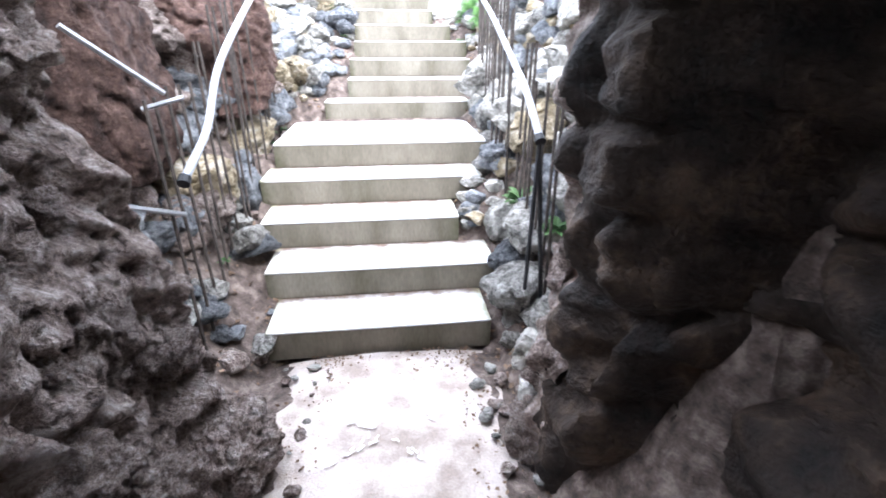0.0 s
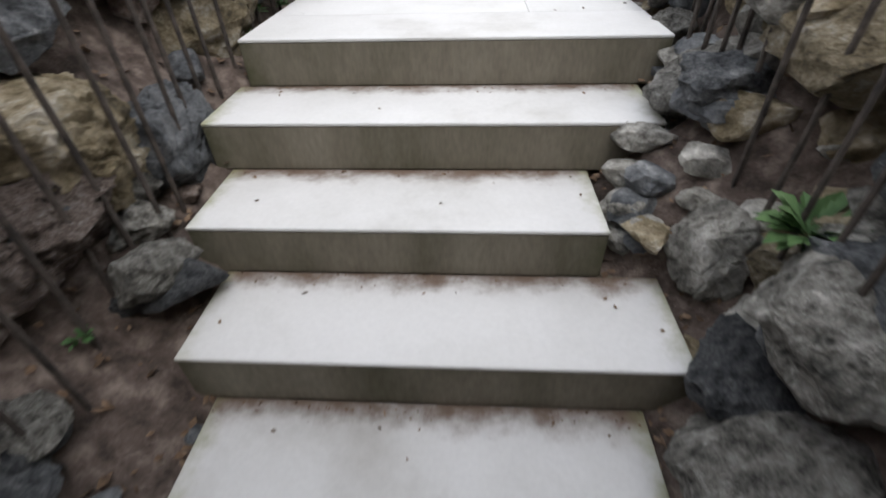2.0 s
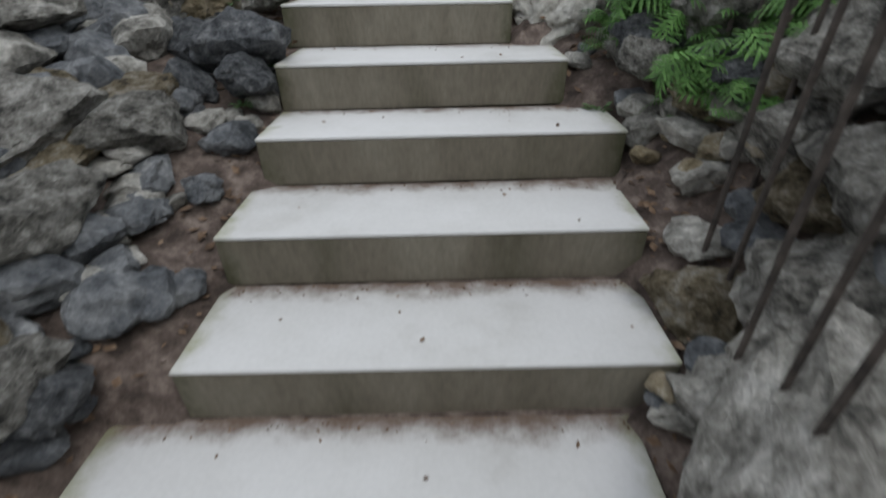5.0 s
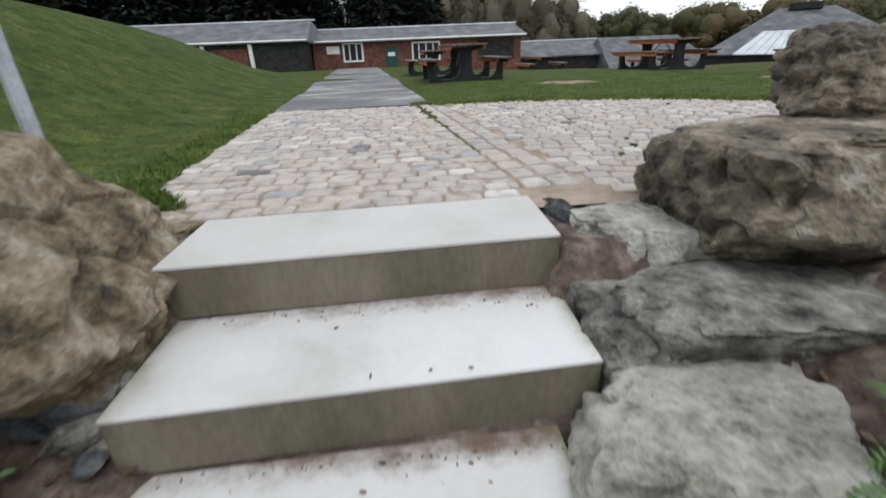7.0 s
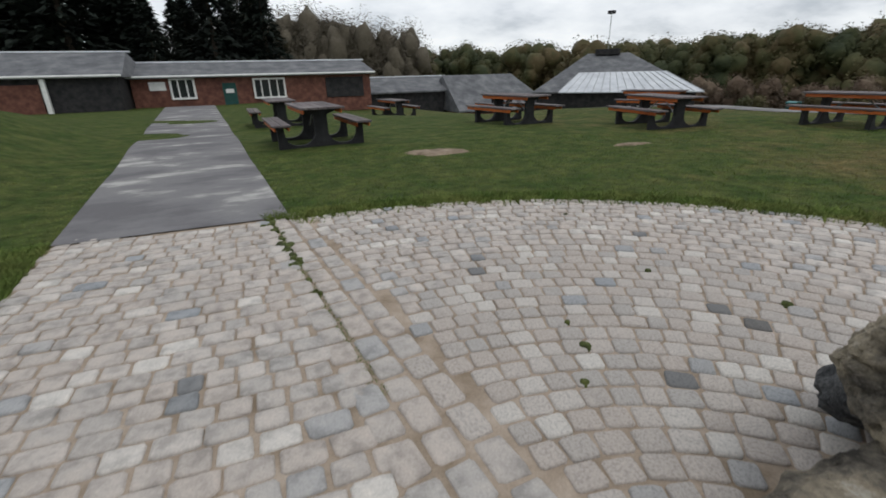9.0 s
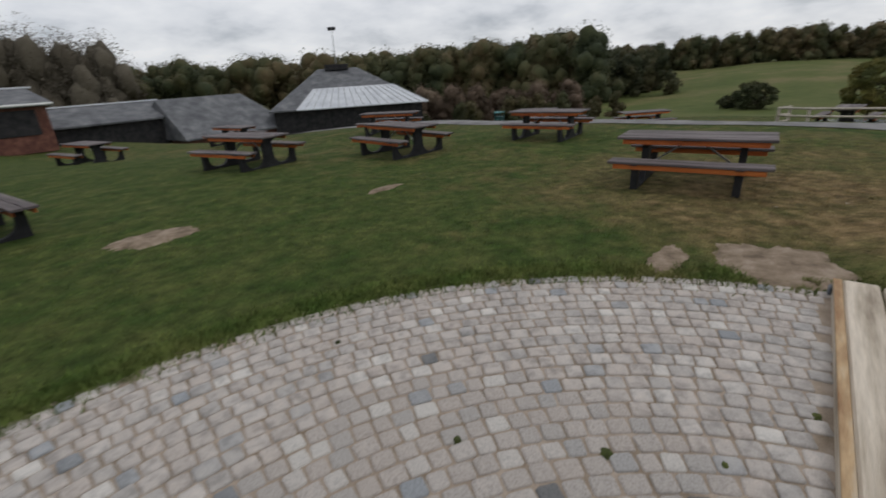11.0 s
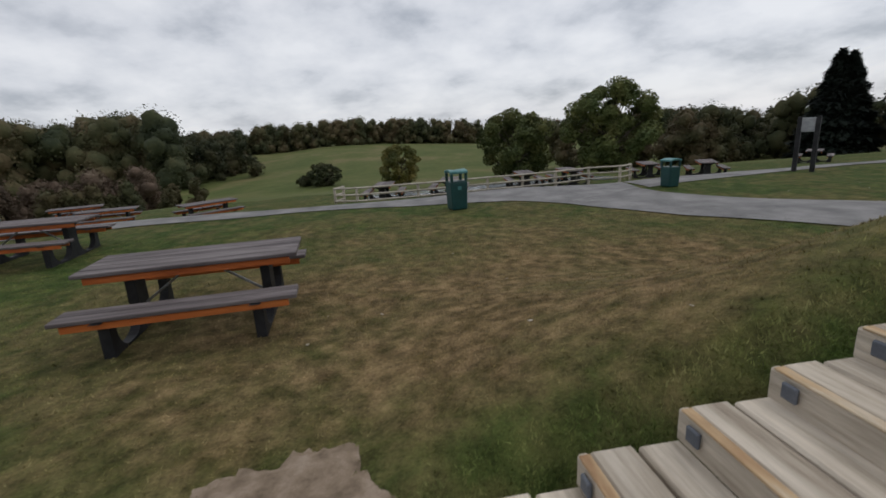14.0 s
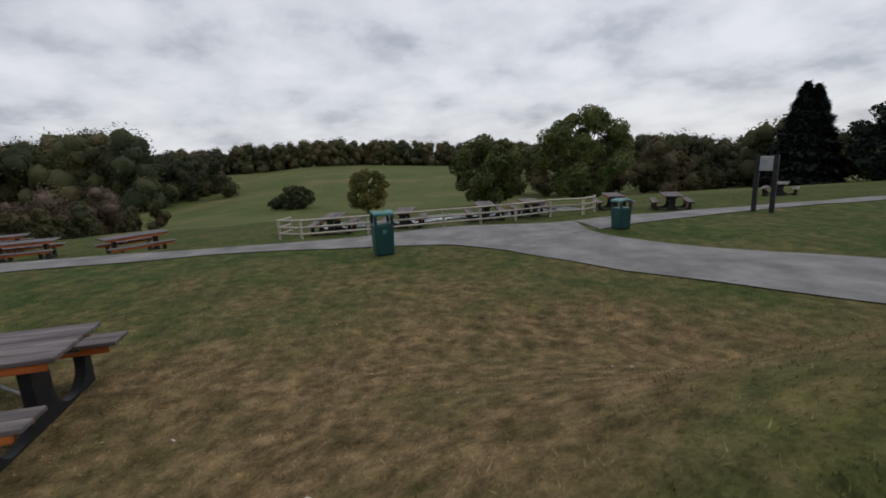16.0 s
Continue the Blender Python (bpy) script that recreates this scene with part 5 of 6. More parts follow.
# ---------------------------------------------------------------- post-and-rail fence
fence = empty("fence", (0, 0, 0), 0, "pale timber post-and-rail fence along the lane", "fence")
FP = [(23.6, 6.6), (22.6, 6.9), (21.7, 6.0), (21.9, 3.6), (22.5, 0.6), (23.0, -2.6), (23.6, -6.0), (24.4, -7.0)]
acc = []
for (ax, ay), (bx2, by2) in zip(FP, FP[1:]):
    n = max(1, int(math.hypot(bx2 - ax, by2 - ay) / 1.6))
    for q in range(n):
        acc.append((ax + (bx2 - ax) * q / n, ay + (by2 - ay) * q / n))
acc.append(FP[-1])
for x, y in acc:
    part("post", box(0.1, 0.1, 0.95, 0.01, (x, y, lie(x, y) + 0.30)), M["fence"], fence)
for (ax, ay), (bx2, by2) in zip(acc, acc[1:]):
    for h in (0.24, 0.48, 0.74):
        part("rail", tube([(ax - 0.06, ay, lie(ax, ay) + h), (bx2 - 0.06, by2, lie(bx2, by2) + h)], 0.038, 4), M["fence"], fence)

# notice board on two posts
sg = empty("notice_board", (15.55, -7.2, lie(15.55, -7.2)), -62, "dark notice board on two black posts beside the lane", "sign")
for s in (-1, 1):
    part("post", box(0.11, 0.11, 1.62, 0.01, (0, s * 0.22, 0.76)), M["black"], sg)
part("board", box(0.05, 0.33, 0.40, 0.01, (-0.02, 0, 1.34)), M["galv"], sg, "dull grey notice")
water = [[(56 + 6 * i / 4 + 3 * j / 3, -52 + 8 * i / 4 - 3 * j / 3, lie(58, -47) + 0.5) for i in range(5)] for j in range(4)]
sheet("water", water, M["water"], "pale still water between the trees", cat="water")
pool = [[(24.9 + 3.6 * i / 6 + 0.5 * math.sin(j * 1.3) - 0.12 * (5.6 - 13.0 * j / 14), 5.6 - 13.0 * j / 14, 0) for i in range(7)] for j in range(15)]
sheet("pond", [[(x, y, lie(x, y) + 0.03) for x, y, _ in r] for r in pool], M["water"], "pale still pond behind the fence", cat="water")


# ---------------------------------------------------------------- openings of the farm buildings


def window(parent, x0, x1, z0, z1, y, panes):
    w = part("window", box(x1 - x0 - 0.1, 0.06, z1 - z0 - 0.1, 0.0, ((x0 + x1) / 2, y + 0.01, (z0 + z1) / 2)), M["glass"], parent, "white-framed window")
    for x in (x0 + 0.06, x1 - 0.06):
        part("frame", box(0.12, 0.12, z1 - z0, 0.01, (x, y - 0.03, (z0 + z1) / 2)), M["white"], w)
    for z in (z0 + 0.06, z1 - 0.06):
        part("frame", box(x1 - x0 - 0.24, 0.12, 0.12, 0.01, ((x0 + x1) / 2, y - 0.03, z)), M["white"], w)
    for k in range(1, panes):
        part("mullion", box(0.08, 0.10, z1 - z0 - 0.24, 0.01, (x0 + (x1 - x0) * k / panes, y - 0.03, (z0 + z1) / 2)), M["white"], w)


window(brick_house, -4.0, -2.56, 2.18, 3.47, 39.98, 3)
window(brick_house, 0.9, 2.95, 2.05, 3.36, 39.98, 4)
door = part("door", box(0.83, 0.08, 1.56, 0.01, (-0.57, 39.98, 2.33)), M["door_green"], brick_house, "dark green boarded door")
part("door_plate", box(0.5, 0.02, 0.25, 0.005, (-0.57, 39.92, 2.61)), M["white"], door)
part("plate", box(0.90, 0.03, 0.51, 0.005, (-4.68, 39.97, 3.01)), M["white"], brick_house, "small white wall sign")
# flat black panel standing in for the shade inside a wall opening
part("shutter", box(2.66, 0.06, 1.34, 0.01, (6.99, 39.98, 2.62)), M["tarred"], brick_house, "dark wall opening drawn as a flat black panel")
part("gutter", tube([(-6.4, 39.6, 3.57), (9.15, 39.6, 3.56)], 0.07, 6), M["white"], brick_house, "pale gutter along the eaves")
part("gutter", tube([(-19.8, 37.1, 3.71), (-5.9, 37.1, 3.69)], 0.07, 6), M["white"], barn_l, "pale gutter along the eaves")
for x in (-19.2, -16.0, -12.6, -9.6):
    part("post", box(0.22, 0.2, 3.0, 0.01, (x, 37.32, 2.2)), M["white"], barn_l, "white painted post")
for x in (-17.7, -14.2, -11.0):
    part("bay", box(2.3, 0.1, 2.6, 0.0, (x, 37.47, 2.0)), M["brick"], barn_l, "brick infill in the bay")

# ---------------------------------------------------------------- ferns and weeds


def frond(vs, fs, base, yaw, length, arch, width):
    """One arching frond: leaflets in pairs, each with its own row of small lobes."""
    d = Vector((math.cos(yaw), math.sin(yaw), 0))
    side = Vector((-math.sin(yaw), math.cos(yaw), 0))
    n = 10
    pts = [base + d * (length * k / n) + Vector((0, 0, arch * length * (1.5 * k / n - 1.65 * (k / n) ** 2))) for k in range(n + 1)]
    for k in range(1, n):
        w = width * math.sin(math.pi * (0.16 + 0.80 * k / n)) ** 0.8
        fw = (pts[k + 1] - pts[k])
        for sg in (-1, 1):
            stem = side * sg * w + fw * 0.75 + Vector((0, 0, -0.30 * w))
            for j in range(5):
                u, u2 = j / 5, (j + 1.15) / 5
                c, e = pts[k] + stem * u, pts[k] + stem * u2
                lobe = fw * (0.62 * (1 - 0.75 * u))
                q = len(vs)
                vs += [c, e, e + lobe * 0.9 + stem * 0.03 + Vector((0, 0, -0.006)), c + stem * 0.05 - lobe * 0.75]
                fs += [(q, q + 1, q + 2), (q, q + 3, q + 1)]


FRONDS = []
for k in range(9):
    fvs, ffs = [], []
    frond(fvs, ffs, Vector((0, 0, 0)), 0.0, 1.0, 0.2 + 0.1 * k, 0.30 + 0.03 * (k % 4))
    fm = bpy.data.meshes.new("frond")
    fm.from_pydata([tuple(v) for v in fvs], [], ffs)
    fm.materials.append(M["fern"])
    FRONDS.append(fm)


def fern(x, y, z, n, length, seed, words="bright green fern growing among the stones"):
    rg = random.Random(seed)
    f = empty("fern", (x, y, z), 0, words, "fern", "ferns among the stones")
    for k in range(n):
        o = new("frond", FRONDS[rg.randrange(9)])
        o.parent = f
        o.matrix_basis = pose(rg.uniform(-0.06, 0.06), rg.uniform(-0.06, 0.06), rg.uniform(-0.03, 0.05), rg.uniform(-35, 35), rg.uniform(-30, 20), rg.uniform(0, 360)) @ Matrix.Diagonal((length * rg.uniform(0.55, 1.1),) * 3 + (1,))
    return f


rf = random.Random(77)
for k in range(44):
    y = rf.uniform(3.66, 4.42)
    x = rf.uniform(1.10, 1.55) + (0.2 if y < 3.85 else 0)
    fern(x, y, bank(min(x, TX1), y) + rf.uniform(0.06, 0.26), 28, rf.uniform(0.11, 0.19), 40 + k)

for k in range(14):
    y, x = rf.uniform(3.25, 3.75), rf.uniform(1.12, 1.5)
    fern(x, y, bank(x, y) + rf.uniform(0.05, 0.2), 26, rf.uniform(0.12, 0.19), 240 + k)

for k in range(22):
    y, x = (rf.uniform(4.02, 4.34), rf.uniform(0.98, 1.22)) if k < 9 else (rf.uniform(4.2, 4.5), rf.uniform(1.22, 1.58))
    fern(x, y, bank(x, y) + rf.uniform(0.04, 0.2), 26, rf.uniform(0.10, 0.17), 140 + k)


def weed(x, y, z, r, n, seed, words="small green weed in the soil"):
    rg = random.Random(seed)
    bm = bmesh.new()
    w = empty("weed", (x, y, z), 0, words, "plant", "weeds among the stones")
    for k in range(n):
        yaw, tilt, ln = rg.uniform(0, 2 * math.pi), rg.uniform(0.05, 1.3), r * rg.uniform(0.25, 1.0)
        d = Vector((math.cos(yaw), math.sin(yaw), tilt * 0.8)).normalized()
        sd = Vector((-math.sin(yaw), math.cos(yaw), 0))
        c = [bm.verts.new(v) for v in (d * ln * 0.35, d * ln * 0.7 + sd * ln * 0.13, d * ln - Vector((0, 0, ln * 0.15)), d * ln * 0.7 - sd * ln * 0.17, d * ln * 0.1)]
        bm.faces.new((c[0], c[1], c[2], c[3]))
        bm.faces.new((c[4], c[0], c[3]))
    part("leaves", bm, M["weed"], w)


for k, (x, y, r) in enumerate([(0.78, 0.50, 0.15), (0.84, 0.06, 0.11), (-1.0, 0.35, 0.05), (-1.02, 1.95, 0.09), (-0.98, 1.7, 0.07), (-0.95, 2.15, 0.06), (-0.52, 4.35, 0.13), (-0.5, 4.1, 0.12), (-0.68, 4.5, 0.12), (-0.48, 3.9, 0.06), (0.92, 3.95, 0.08), (-1.05, -0.2, 0.05), (-0.7, 4.75, 0.06)]):
    weed(x, y, bank(x, y) + (0.26 if k == 0 else 0.22 if k == 1 else 0.05), r, 110 if k < 2 else 40, 70 + k, "low rosette of pale green leaves on a flat stone" if k == 0 else "small green weed in the soil")

# leaning pale post by the path
pp = empty("post", (-1.06, 5.75, 2.3), 0, "pale grey wooden post leaning beside the path", "post")
part("shaft", tube([(0, 0, -0.1), (-0.02, 0.0, 1.2)], 0.028, 8), M["rail"], pp)

# ---------------------------------------------------------------- setts


def gutter_x(y):
    return 0.95 - 0.113 * (y - 5.75)


def left_x(y):
    return -0.62 - 0.36 * smooth01((y - 5.6) / 0.7) - 0.075 * (y - 6.3)


def paved(x, y):
    if 5.70 < y < 9.27 and left_x(y) < x < gutter_x(y):
        return True
    return x >= gutter_x(y) and y > 5.66 and math.hypot(x - PX, y - PY) < PR and not (x < 1.9 and y < 5.74)


cells = {}
jv, jf = [], []
for i in range(-14, 54):
    for j in range(52, 95):
        if paved(i * 0.1 + 0.05, j * 0.1 + 0.05) or (-0.75 < i * 0.1 < 0.75 and 5.65 < j * 0.1 < 5.9) or (0.7 < i * 0.1 < 2.0 and 5.55 < j * 0.1 < 5.9) or (1.5 < i * 0.1 < 5.1 and 5.55 < j * 0.1 < 5.9):
            q = []
            for a, b in ((i, j), (i + 1, j), (i + 1, j + 1), (i, j + 1)):
                if (a, b) not in cells:
                    cells[a, b] = len(jv)
                    jv.append((a * 0.1, b * 0.1, lie(a * 0.1, b * 0.1) + 0.008))
                q.append(cells[a, b])
            jf.append(q)
paving = tagged(py_mesh("paving", jv, jf, M["joint"], smooth=True), "worn pinkish-grey stone setts with sandy joints", "paving", kind="structure")


def sett_mesh(seed):
    """A worn sett: rounded corners and a low domed top."""
    rg = random.Random(seed)
    bm = bmesh.new()
    plan = [(0.5, 0.38), (0.40, 0.5), (-0.39, 0.5), (-0.5, 0.40), (-0.5, -0.39), (-0.38, -0.5), (0.40, -0.5), (0.5, -0.38)]
    plan = [(x + rg.uniform(-0.04, 0.04), y + rg.uniform(-0.04, 0.04)) for x, y in plan]
    rings = []
    for r, z in ((1.0, -0.5), (1.0, 0.28), (0.95, 0.42), (0.76, 0.48)):
        rings.append([bm.verts.new((x * r, y * r, z + (rg.uniform(-0.03, 0.03) if z > 0 else 0))) for x, y in plan])
    for lo, hi in zip(rings, rings[1:]):
        for k in range(8):
            bm.faces.new((lo[k], lo[(k + 1) % 8], hi[(k + 1) % 8], hi[k]))
    top = bm.verts.new((rg.uniform(-0.1, 0.1), rg.uniform(-0.1, 0.1), 0.5))
    for k in range(8):
        bm.faces.new((rings[-1][k], rings[-1][(k + 1) % 8], top))
    bm.normal_update()
    me = bpy.data.meshes.new("sett")
    bm.to_mesh(me)
    bm.free()
    me.materials.append(M["sett"])
    me.polygons.foreach_set("use_smooth", [True] * len(me.polygons))
    return me


SETTS = [sett_mesh(k) for k in range(10)]
rs = random.Random(12)
pieces = []
y = 5.735
while y < 9.22:
    x = left_x(y) + rs.uniform(0.0, 0.05)
    while x < gutter_x(y) - 0.33:
        w = rs.uniform(0.105, 0.175)
        pieces.append((x + w / 2, y + max(0.0, 0.05 * (x + 0.5) * (1 - (y - 5.7) / 0.5)), w - 0.012, 0.102, rs.uniform(-2, 2)))
        x += w
    y += 0.113
for c in range(3):
    y = 5.85
    while y < 9.2:
        w = rs.uniform(0.15, 0.22)
        pieces.append((gutter_x(y) - 0.25 + 0.135 * c, y + w / 2, 0.115, w - 0.02, 6 + rs.uniform(-2, 2)))
        y += w
r = 0.55
while r < PR:
    a = rs.uniform(0, 0.1)
    while a < math.pi:
        w = rs.uniform(0.095, 0.135)
        x, y = PX + r * math.cos(a + w / 2 / r), PY + r * math.sin(a + w / 2 / r)
        if paved(x, y) and x > gutter_x(y) + 0.125 and r < PR - 0.06 + rs.uniform(-0.05, 0.05):
            pieces.append((x, y, 0.100, w - 0.011, math.degrees(a + w / 2 / r) + rs.uniform(-3, 3)))
        a += w / r
    r += 0.111


def near(p):
    return math.hypot(p[0] - 2.0, p[1] - 6.6)


pieces.sort(key=near)
jvs, jfs, base = [], [], 0
for k, (x, y, a, b, rot) in enumerate(pieces):
    m = pose(x, y, lie(x, y) - 0.005 + rs.uniform(-0.003, 0.003), rs.uniform(-1.5, 1.5), rs.uniform(-1.5, 1.5), rot) @ Matrix.Diagonal((a, b, 0.05, 1))
    me = SETTS[rs.randrange(10)]
    if k < 300:
        o = new("sett", me)
        o.parent = paving
        o.matrix_basis = m
    else:
        co = np.empty(len(me.vertices) * 3, dtype=np.float32)
        me.vertices.foreach_get("co", co)
        jvs += (co.reshape(-1, 3) @ np.array(m.to_3x3()).T + np.array(m.translation)).tolist()
        jfs += [[base + v for v in p.vertices] for p in me.polygons]
        base += len(me.vertices)
far_setts = py_mesh("setts", jvs, jfs, M["sett_far"], paving, smooth=True)
far_setts["kind"] = "stuff"

# ---------------------------------------------------------------- grass blades


def on_step(x, y):
    return 1.8 < x < 5.25 and y < 5.68 and y > 1.5


def on_bare(x, y):
    return any(((x - a) / c) ** 2 + ((y - b) / d) ** 2 < 0.62 + 0.5 * noise.noise(Vector((x * 6, y * 6, 0))) for a, b, c, d in ((5.50, 5.95, 0.60, 0.46), (5.2, 6.75, 0.42, 0.14), (3.1, 12.2, 0.55, 0.36), (6.2, 11.2, 0.4, 0.12)))


rb = np.random.default_rng(21)
spots = []
for k in range(150000):
    x, y = rb.uniform(-5.5, 13.5), rb.uniform(-1.5, 13.5)
    if TX0 + 0.1 < x < TX1 - 0.1 and y < 5.3 or paved(x, y) or on_step(x, y) or on_bare(x, y):
        continue
    if -0.9 < x < 2.0 and y < 5.9:
        continue
    if -1.9 < x < 1.0 and y > 9.2 and left_x(9.2) - 0.11 * (y - 9.2) < x < 0.56 - 0.07 * (y - 9.2):
        continue
    dist = math.hypot(x - 4, y - 6)
    if rb.random() > 1.4 - dist * 0.08:
        continue
    spots.append((x, y, rb.uniform(0.012, 0.034)))
for k in range(26000):
    a = rb.uniform(0, 1.72)
    rad = PR + rb.normal() * 0.10 + 0.05
    x, y = PX + rad * math.cos(a), PY + rad * math.sin(a)
    if not on_bare(x, y) and not on_step(x, y) and y > 5.7 and (x > gutter_x(y) or rad > PR):
        spots.append((x, y, rb.uniform(0.025, 0.065)))
for k in range(12000):
    y = rb.uniform(5.85, 9.3)
    spots.append((left_x(y) - abs(rb.normal()) * 0.12 + 0.03, y, rb.uniform(0.02, 0.06)))
for k in range(2500):
    y = rb.uniform(6.6, 9.3)
    spots.append((gutter_x(y) - 0.18 + rb.normal() * 0.02, y, rb.uniform(0.01, 0.03)))
for k in range(4200):
    y = rb.uniform(2.2, 5.7)
    spots.append((5.30 + abs(rb.normal()) * 0.16, y, rb.uniform(0.012, 0.032)))
n = len(spots)
S = np.array(spots)
Z = np.array([lie(x, y) for x, y, _ in spots]) - 0.004
ang = rb.uniform(0, 2 * math.pi, n)
wd = S[:, 2] * 0.09 + 0.0022
lean = rb.normal(size=(n, 2)) * S[:, 2:3] * 0.5
bv = np.empty((n, 3, 3))
bv[:, 0] = np.stack([S[:, 0] - np.cos(ang) * wd, S[:, 1] - np.sin(ang) * wd, Z], 1)
bv[:, 1] = np.stack([S[:, 0] + np.cos(ang) * wd, S[:, 1] + np.sin(ang) * wd, Z], 1)
bv[:, 2] = np.stack([S[:, 0] + lean[:, 0], S[:, 1] + lean[:, 1], Z + S[:, 2]], 1)
tagged(np_mesh("grass_blades", bv.reshape(-1, 3), np.arange(3 * n).reshape(-1, 3), M["blade"]), "short mown grass with longer tufts along the paving", "grass", kind="stuff")

# ---------------------------------------------------------------- leaf litter and soil crumbs
rl = np.random.default_rng(33)
lp = []
for k in range(2600):
    y = rl.uniform(-0.9, 5.1)
    l, r = edges(max(0.0, y))
    d = rl.uniform(0.01, 0.9) ** 1.3
    x = l - d if rl.random() < 0.5 else r + d * 0.7
    lp.append((x, y, bank(min(max(x, TX0), TX1), y) + rl.uniform(0.005, 0.03), rl.uniform(0.008, 0.026)))
for i in range(12):
    back, z = STEP_Y[i + 1], RISE * (i + 1)
    for k in range(60):
        x = rl.uniform(STEP_L[i], min(STEP_R[i], STEP_R[i + 1] + 0.1))
        lp.append((x, back - abs(rl.normal()) * 0.035 - 0.004, z + rl.uniform(0.001, 0.004), rl.uniform(0.002, 0.008)))
    for k in range(5):
        lp.append((rl.uniform(STEP_L[i] + 0.05, STEP_R[i] - 0.05), rl.uniform(STEP_Y[i] + 0.05, back), z + 0.004, rl.uniform(0.006, 0.013)))
for k in range(420):
    lp.append(((0.30 + abs(rl.normal()) * 0.16) * (1 if rl.random() < 0.5 else -1) - 0.05, rl.uniform(-1.6, -0.01), 0.010 + rl.uniform(0, 0.008), rl.uniform(0.004, 0.014)))
for k in range(260):
    lp.append((rl.uniform(-0.5, 0.42), -0.01 - abs(rl.normal()) * 0.10, 0.014 + rl.uniform(0, 0.01), rl.uniform(0.004, 0.014)))
L = np.array(lp)
n = len(L)
a1 = rl.normal(size=(n, 3)) * np.array([1, 1, 0.3])
a1 /= np.linalg.norm(a1, axis=1)[:, None]
a2 = np.cross(a1, rl.normal(size=(n, 3)) * 0.35 + np.array([0, 0, 1.0]))
a2 /= np.linalg.norm(a2, axis=1)[:, None]
sz = L[:, 3:4]
lv = np.stack([L[:, :3] - a1 * sz, L[:, :3] + a2 * sz * 0.6, L[:, :3] + a1 * sz, L[:, :3] - a2 * sz * 0.6], 1).reshape(-1, 3)
tagged(np_mesh("leaf_litter", lv, np.arange(4 * n).reshape(-1, 4), M["litter"]), "brown leaf litter and soil crumbs on and beside the steps", "leaf litter", kind="stuff")

# pale chips in two rough lines on the grotto floor
cr = random.Random(4)
cv, cf = [], []
for (ax, ay), (bx2, by2), n in (((-0.32, -0.50), (-0.14, -0.59), 6), ((-0.38, -0.77), (-0.14, -0.62), 9), ((-0.07, -0.64), (0.05, -0.77), 6), ((0.07, -0.48), (0.12, -0.56), 4), ((-0.22, -0.66), (-0.16, -0.56), 3)):
    for k in range(n):
        u = (k + cr.random()) / n
        x, y = ax + (bx2 - ax) * u + cr.uniform(-0.012, 0.012), ay + (by2 - ay) * u + cr.uniform(-0.012, 0.012)
        z = 0.026 + 0.02 * noise.noise(Vector((x * 3, y * 3, 2)))
        yaw, ln, wd2 = cr.uniform(-0.6, 0.6) + math.atan2(by2 - ay, bx2 - ax), cr.uniform(0.010, 0.022), cr.uniform(0.004, 0.008)
        q = len(cv)
        for sx, sy in ((-1, -1), (1, -0.7), (0.9, 1), (-1, 0.8)):
            cv.append((x + sx * ln * math.cos(yaw) - sy * wd2 * math.sin(yaw), y + sx * ln * math.sin(yaw) + sy * wd2 * math.cos(yaw), z))
        cf.append((q, q + 1, q + 2, q + 3))
tagged(py_mesh("pale_chips", cv, cf, M["white"]), "pale chips scattered in lines on the dirt floor", "chips", kind="stuff")

# scraps of paper and pale leaves on the grass
sr = random.Random(61)
for k in range(16):
    x, y = sr.uniform(5.8, 11.5), sr.uniform(1.2, 6.2)
    if k > 11:
        x, y = sr.uniform(10.5, 13.5), sr.uniform(-6.5, -3.8)
    bm = bmesh.new()
    ln, wd3 = sr.uniform(0.009, 0.02), sr.uniform(0.006, 0.010)
    vv = [bm.verts.new(p) for p in ((-ln, -wd3, 0), (ln, -wd3 * 0.7, 0.004), (ln * 0.9, wd3, 0.008), (-ln * 0.8, wd3 * 0.9, 0.002), (-ln, -wd3, -0.004), (ln, -wd3 * 0.7, 0.0), (ln * 0.9, wd3, 0.004), (-ln * 0.8, wd3 * 0.9, -0.002))]
    for q in ((0, 1, 2, 3), (7, 6, 5, 4), (0, 4, 5, 1), (1, 5, 6, 2), (2, 6, 7, 3), (3, 7, 4, 0)):
        bm.faces.new([vv[a] for a in q])
    scrap = ob_from("dry_leaf", bm, M["fence"])
    scrap.matrix_basis = pose(x, y, lie(x, y) + 0.015, 0, 0, sr.uniform(0, 360))
    tagged(scrap, "small pale dry leaf lying on the grass", "leaf", "dry leaves on the grass")

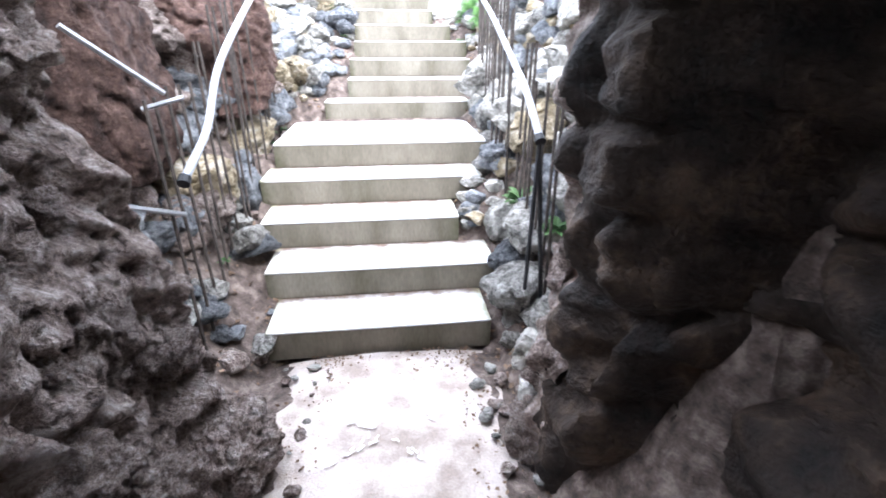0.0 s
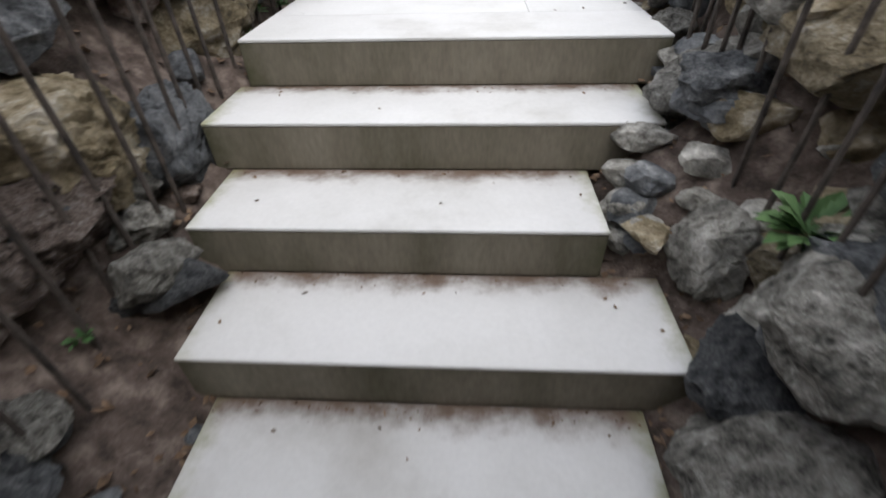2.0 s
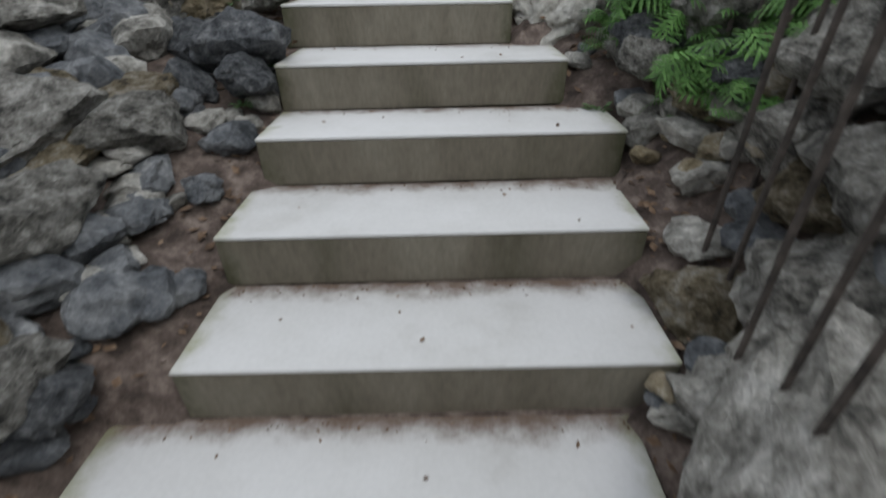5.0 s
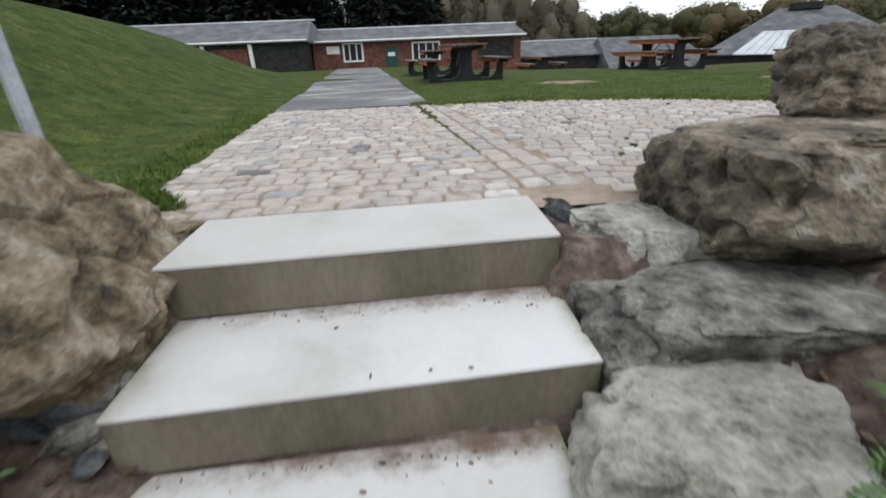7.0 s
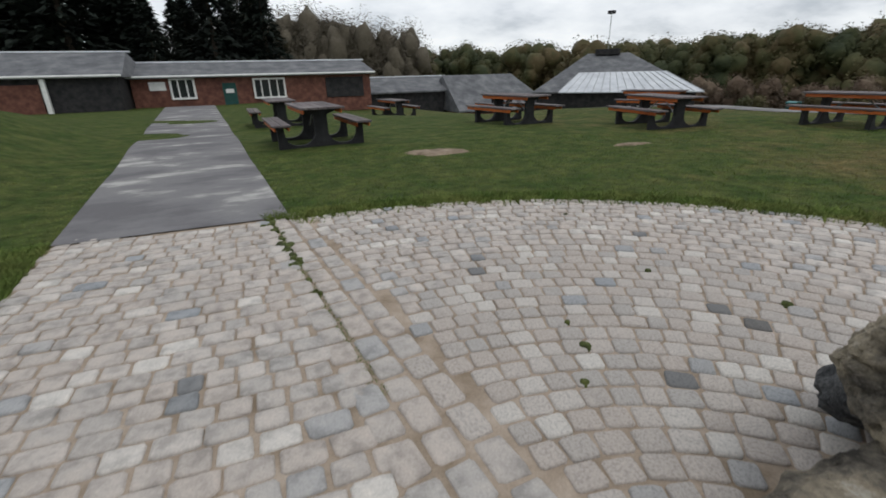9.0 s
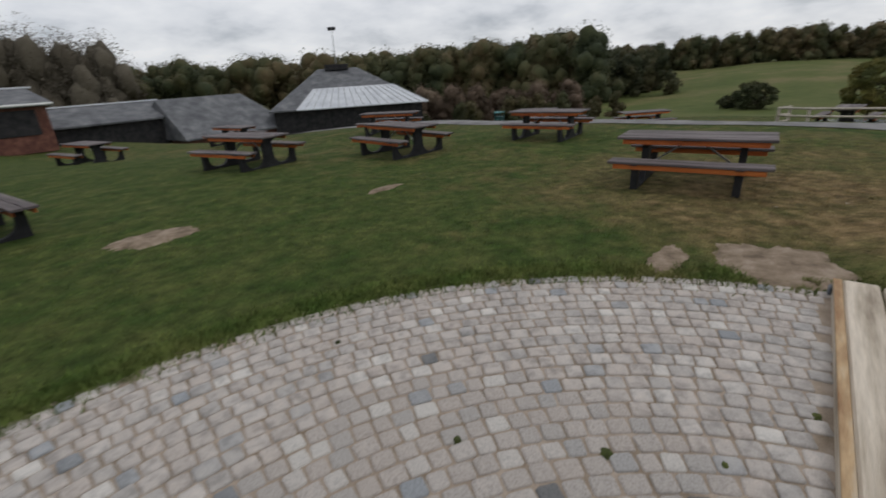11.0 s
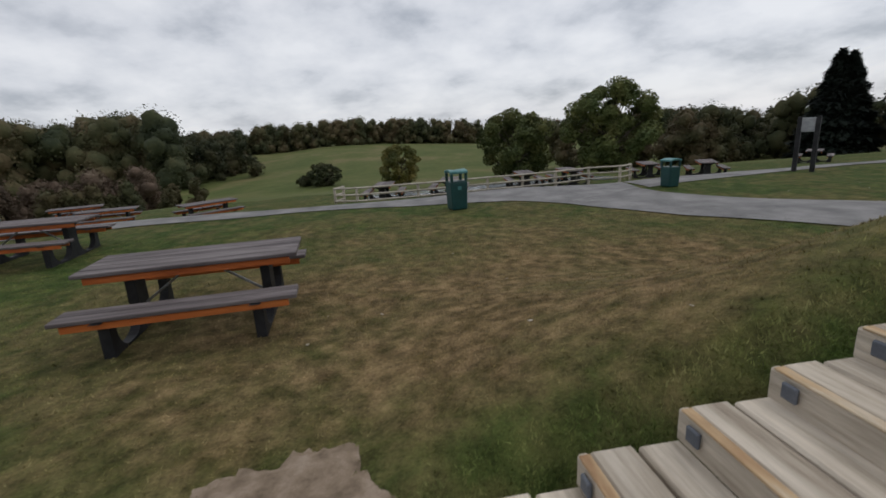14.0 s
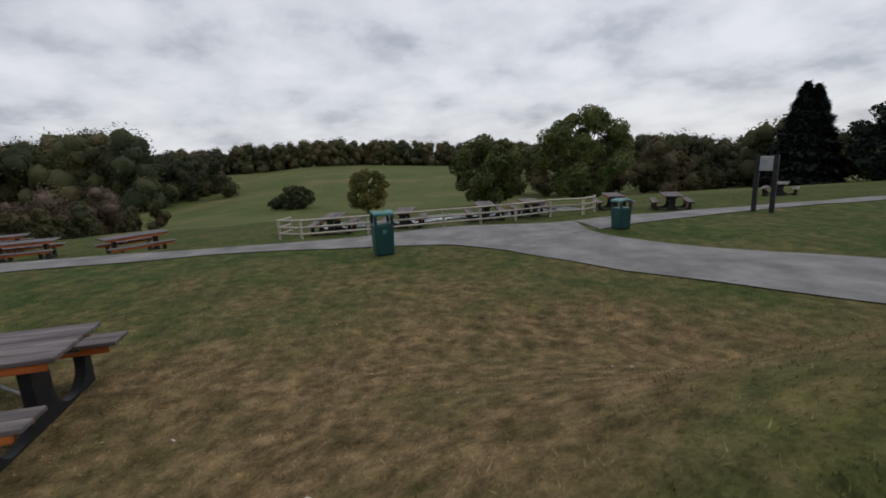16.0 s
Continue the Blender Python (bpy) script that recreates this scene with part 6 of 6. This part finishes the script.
# cushions of moss along the gutter and in gaps of the setts
mv, mf, mb = [], [], 0
spots = []
for k in range(90):
    y = sr.uniform(7.2, 9.25)
    if sr.random() < smooth01((y - 7.2) / 1.6):
        spots.append((gutter_x(y) - 0.18 + sr.gauss(0, 0.02), y, sr.uniform(0.015, 0.04)))
for k in range(9):
    a, rad = sr.uniform(0.2, 1.3), sr.uniform(1.2, 3.9)
    spots.append((PX + rad * math.cos(a), PY + rad * math.sin(a), sr.uniform(0.02, 0.04)))
for x, y, rad in spots:
    if not paved(x, y) and x > gutter_x(y):
        continue
    n = 9
    ring = [(x + rad * sr.uniform(0.7, 1.2) * math.cos(6.283 * q / n), y + rad * sr.uniform(0.7, 1.2) * math.sin(6.283 * q / n)) for q in range(n)]
    mv += [(a, b, lie(a, b) + 0.006) for a, b in ring] + [(x + (a - x) * 0.6, y + (b - y) * 0.6, lie(x, y) + 0.027) for a, b in ring] + [(x, y, lie(x, y) + 0.031)]
    for q in range(n):
        p = (q + 1) % n
        mf += [(mb + q, mb + p, mb + n + p), (mb + q, mb + n + p, mb + n + q), (mb + n + q, mb + n + p, mb + 2 * n)]
    mb += 2 * n + 1
tagged(py_mesh("moss", mv, mf, M["moss"], smooth=True), "dark green and brown moss in the gutter and sett joints", "moss", kind="stuff")

# cracks where the branch lane has broken at its edge
for pts in ([(10.9, -0.55), (10.5, -0.95), (10.25, -1.05), (9.7, -1.6)], [(12.2, 0.0), (11.6, -0.25), (11.3, -0.5)], [(15.4, 0.3), (15.1, -0.2), (15.2, -0.5)]):
    fine = []
    for (ax, ay), (bx2, by2) in zip(pts, pts[1:]):
        fine += [(ax + (bx2 - ax) * q / 8 + sr.gauss(0, 0.012), ay + (by2 - ay) * q / 8 + sr.gauss(0, 0.012)) for q in range(8)]
    cv2 = [(x + o, y + o * 0.6, lie(x, y) + 0.023) for x, y in fine for o in (-0.014, 0.014)]
    crack = py_mesh("crack", cv2, [(2 * q, 2 * q + 1, 2 * q + 3, 2 * q + 2) for q in range(len(fine) - 1)], M["black"])
    tagged(crack, "dark crack in the tarmac", "crack", kind="structure")
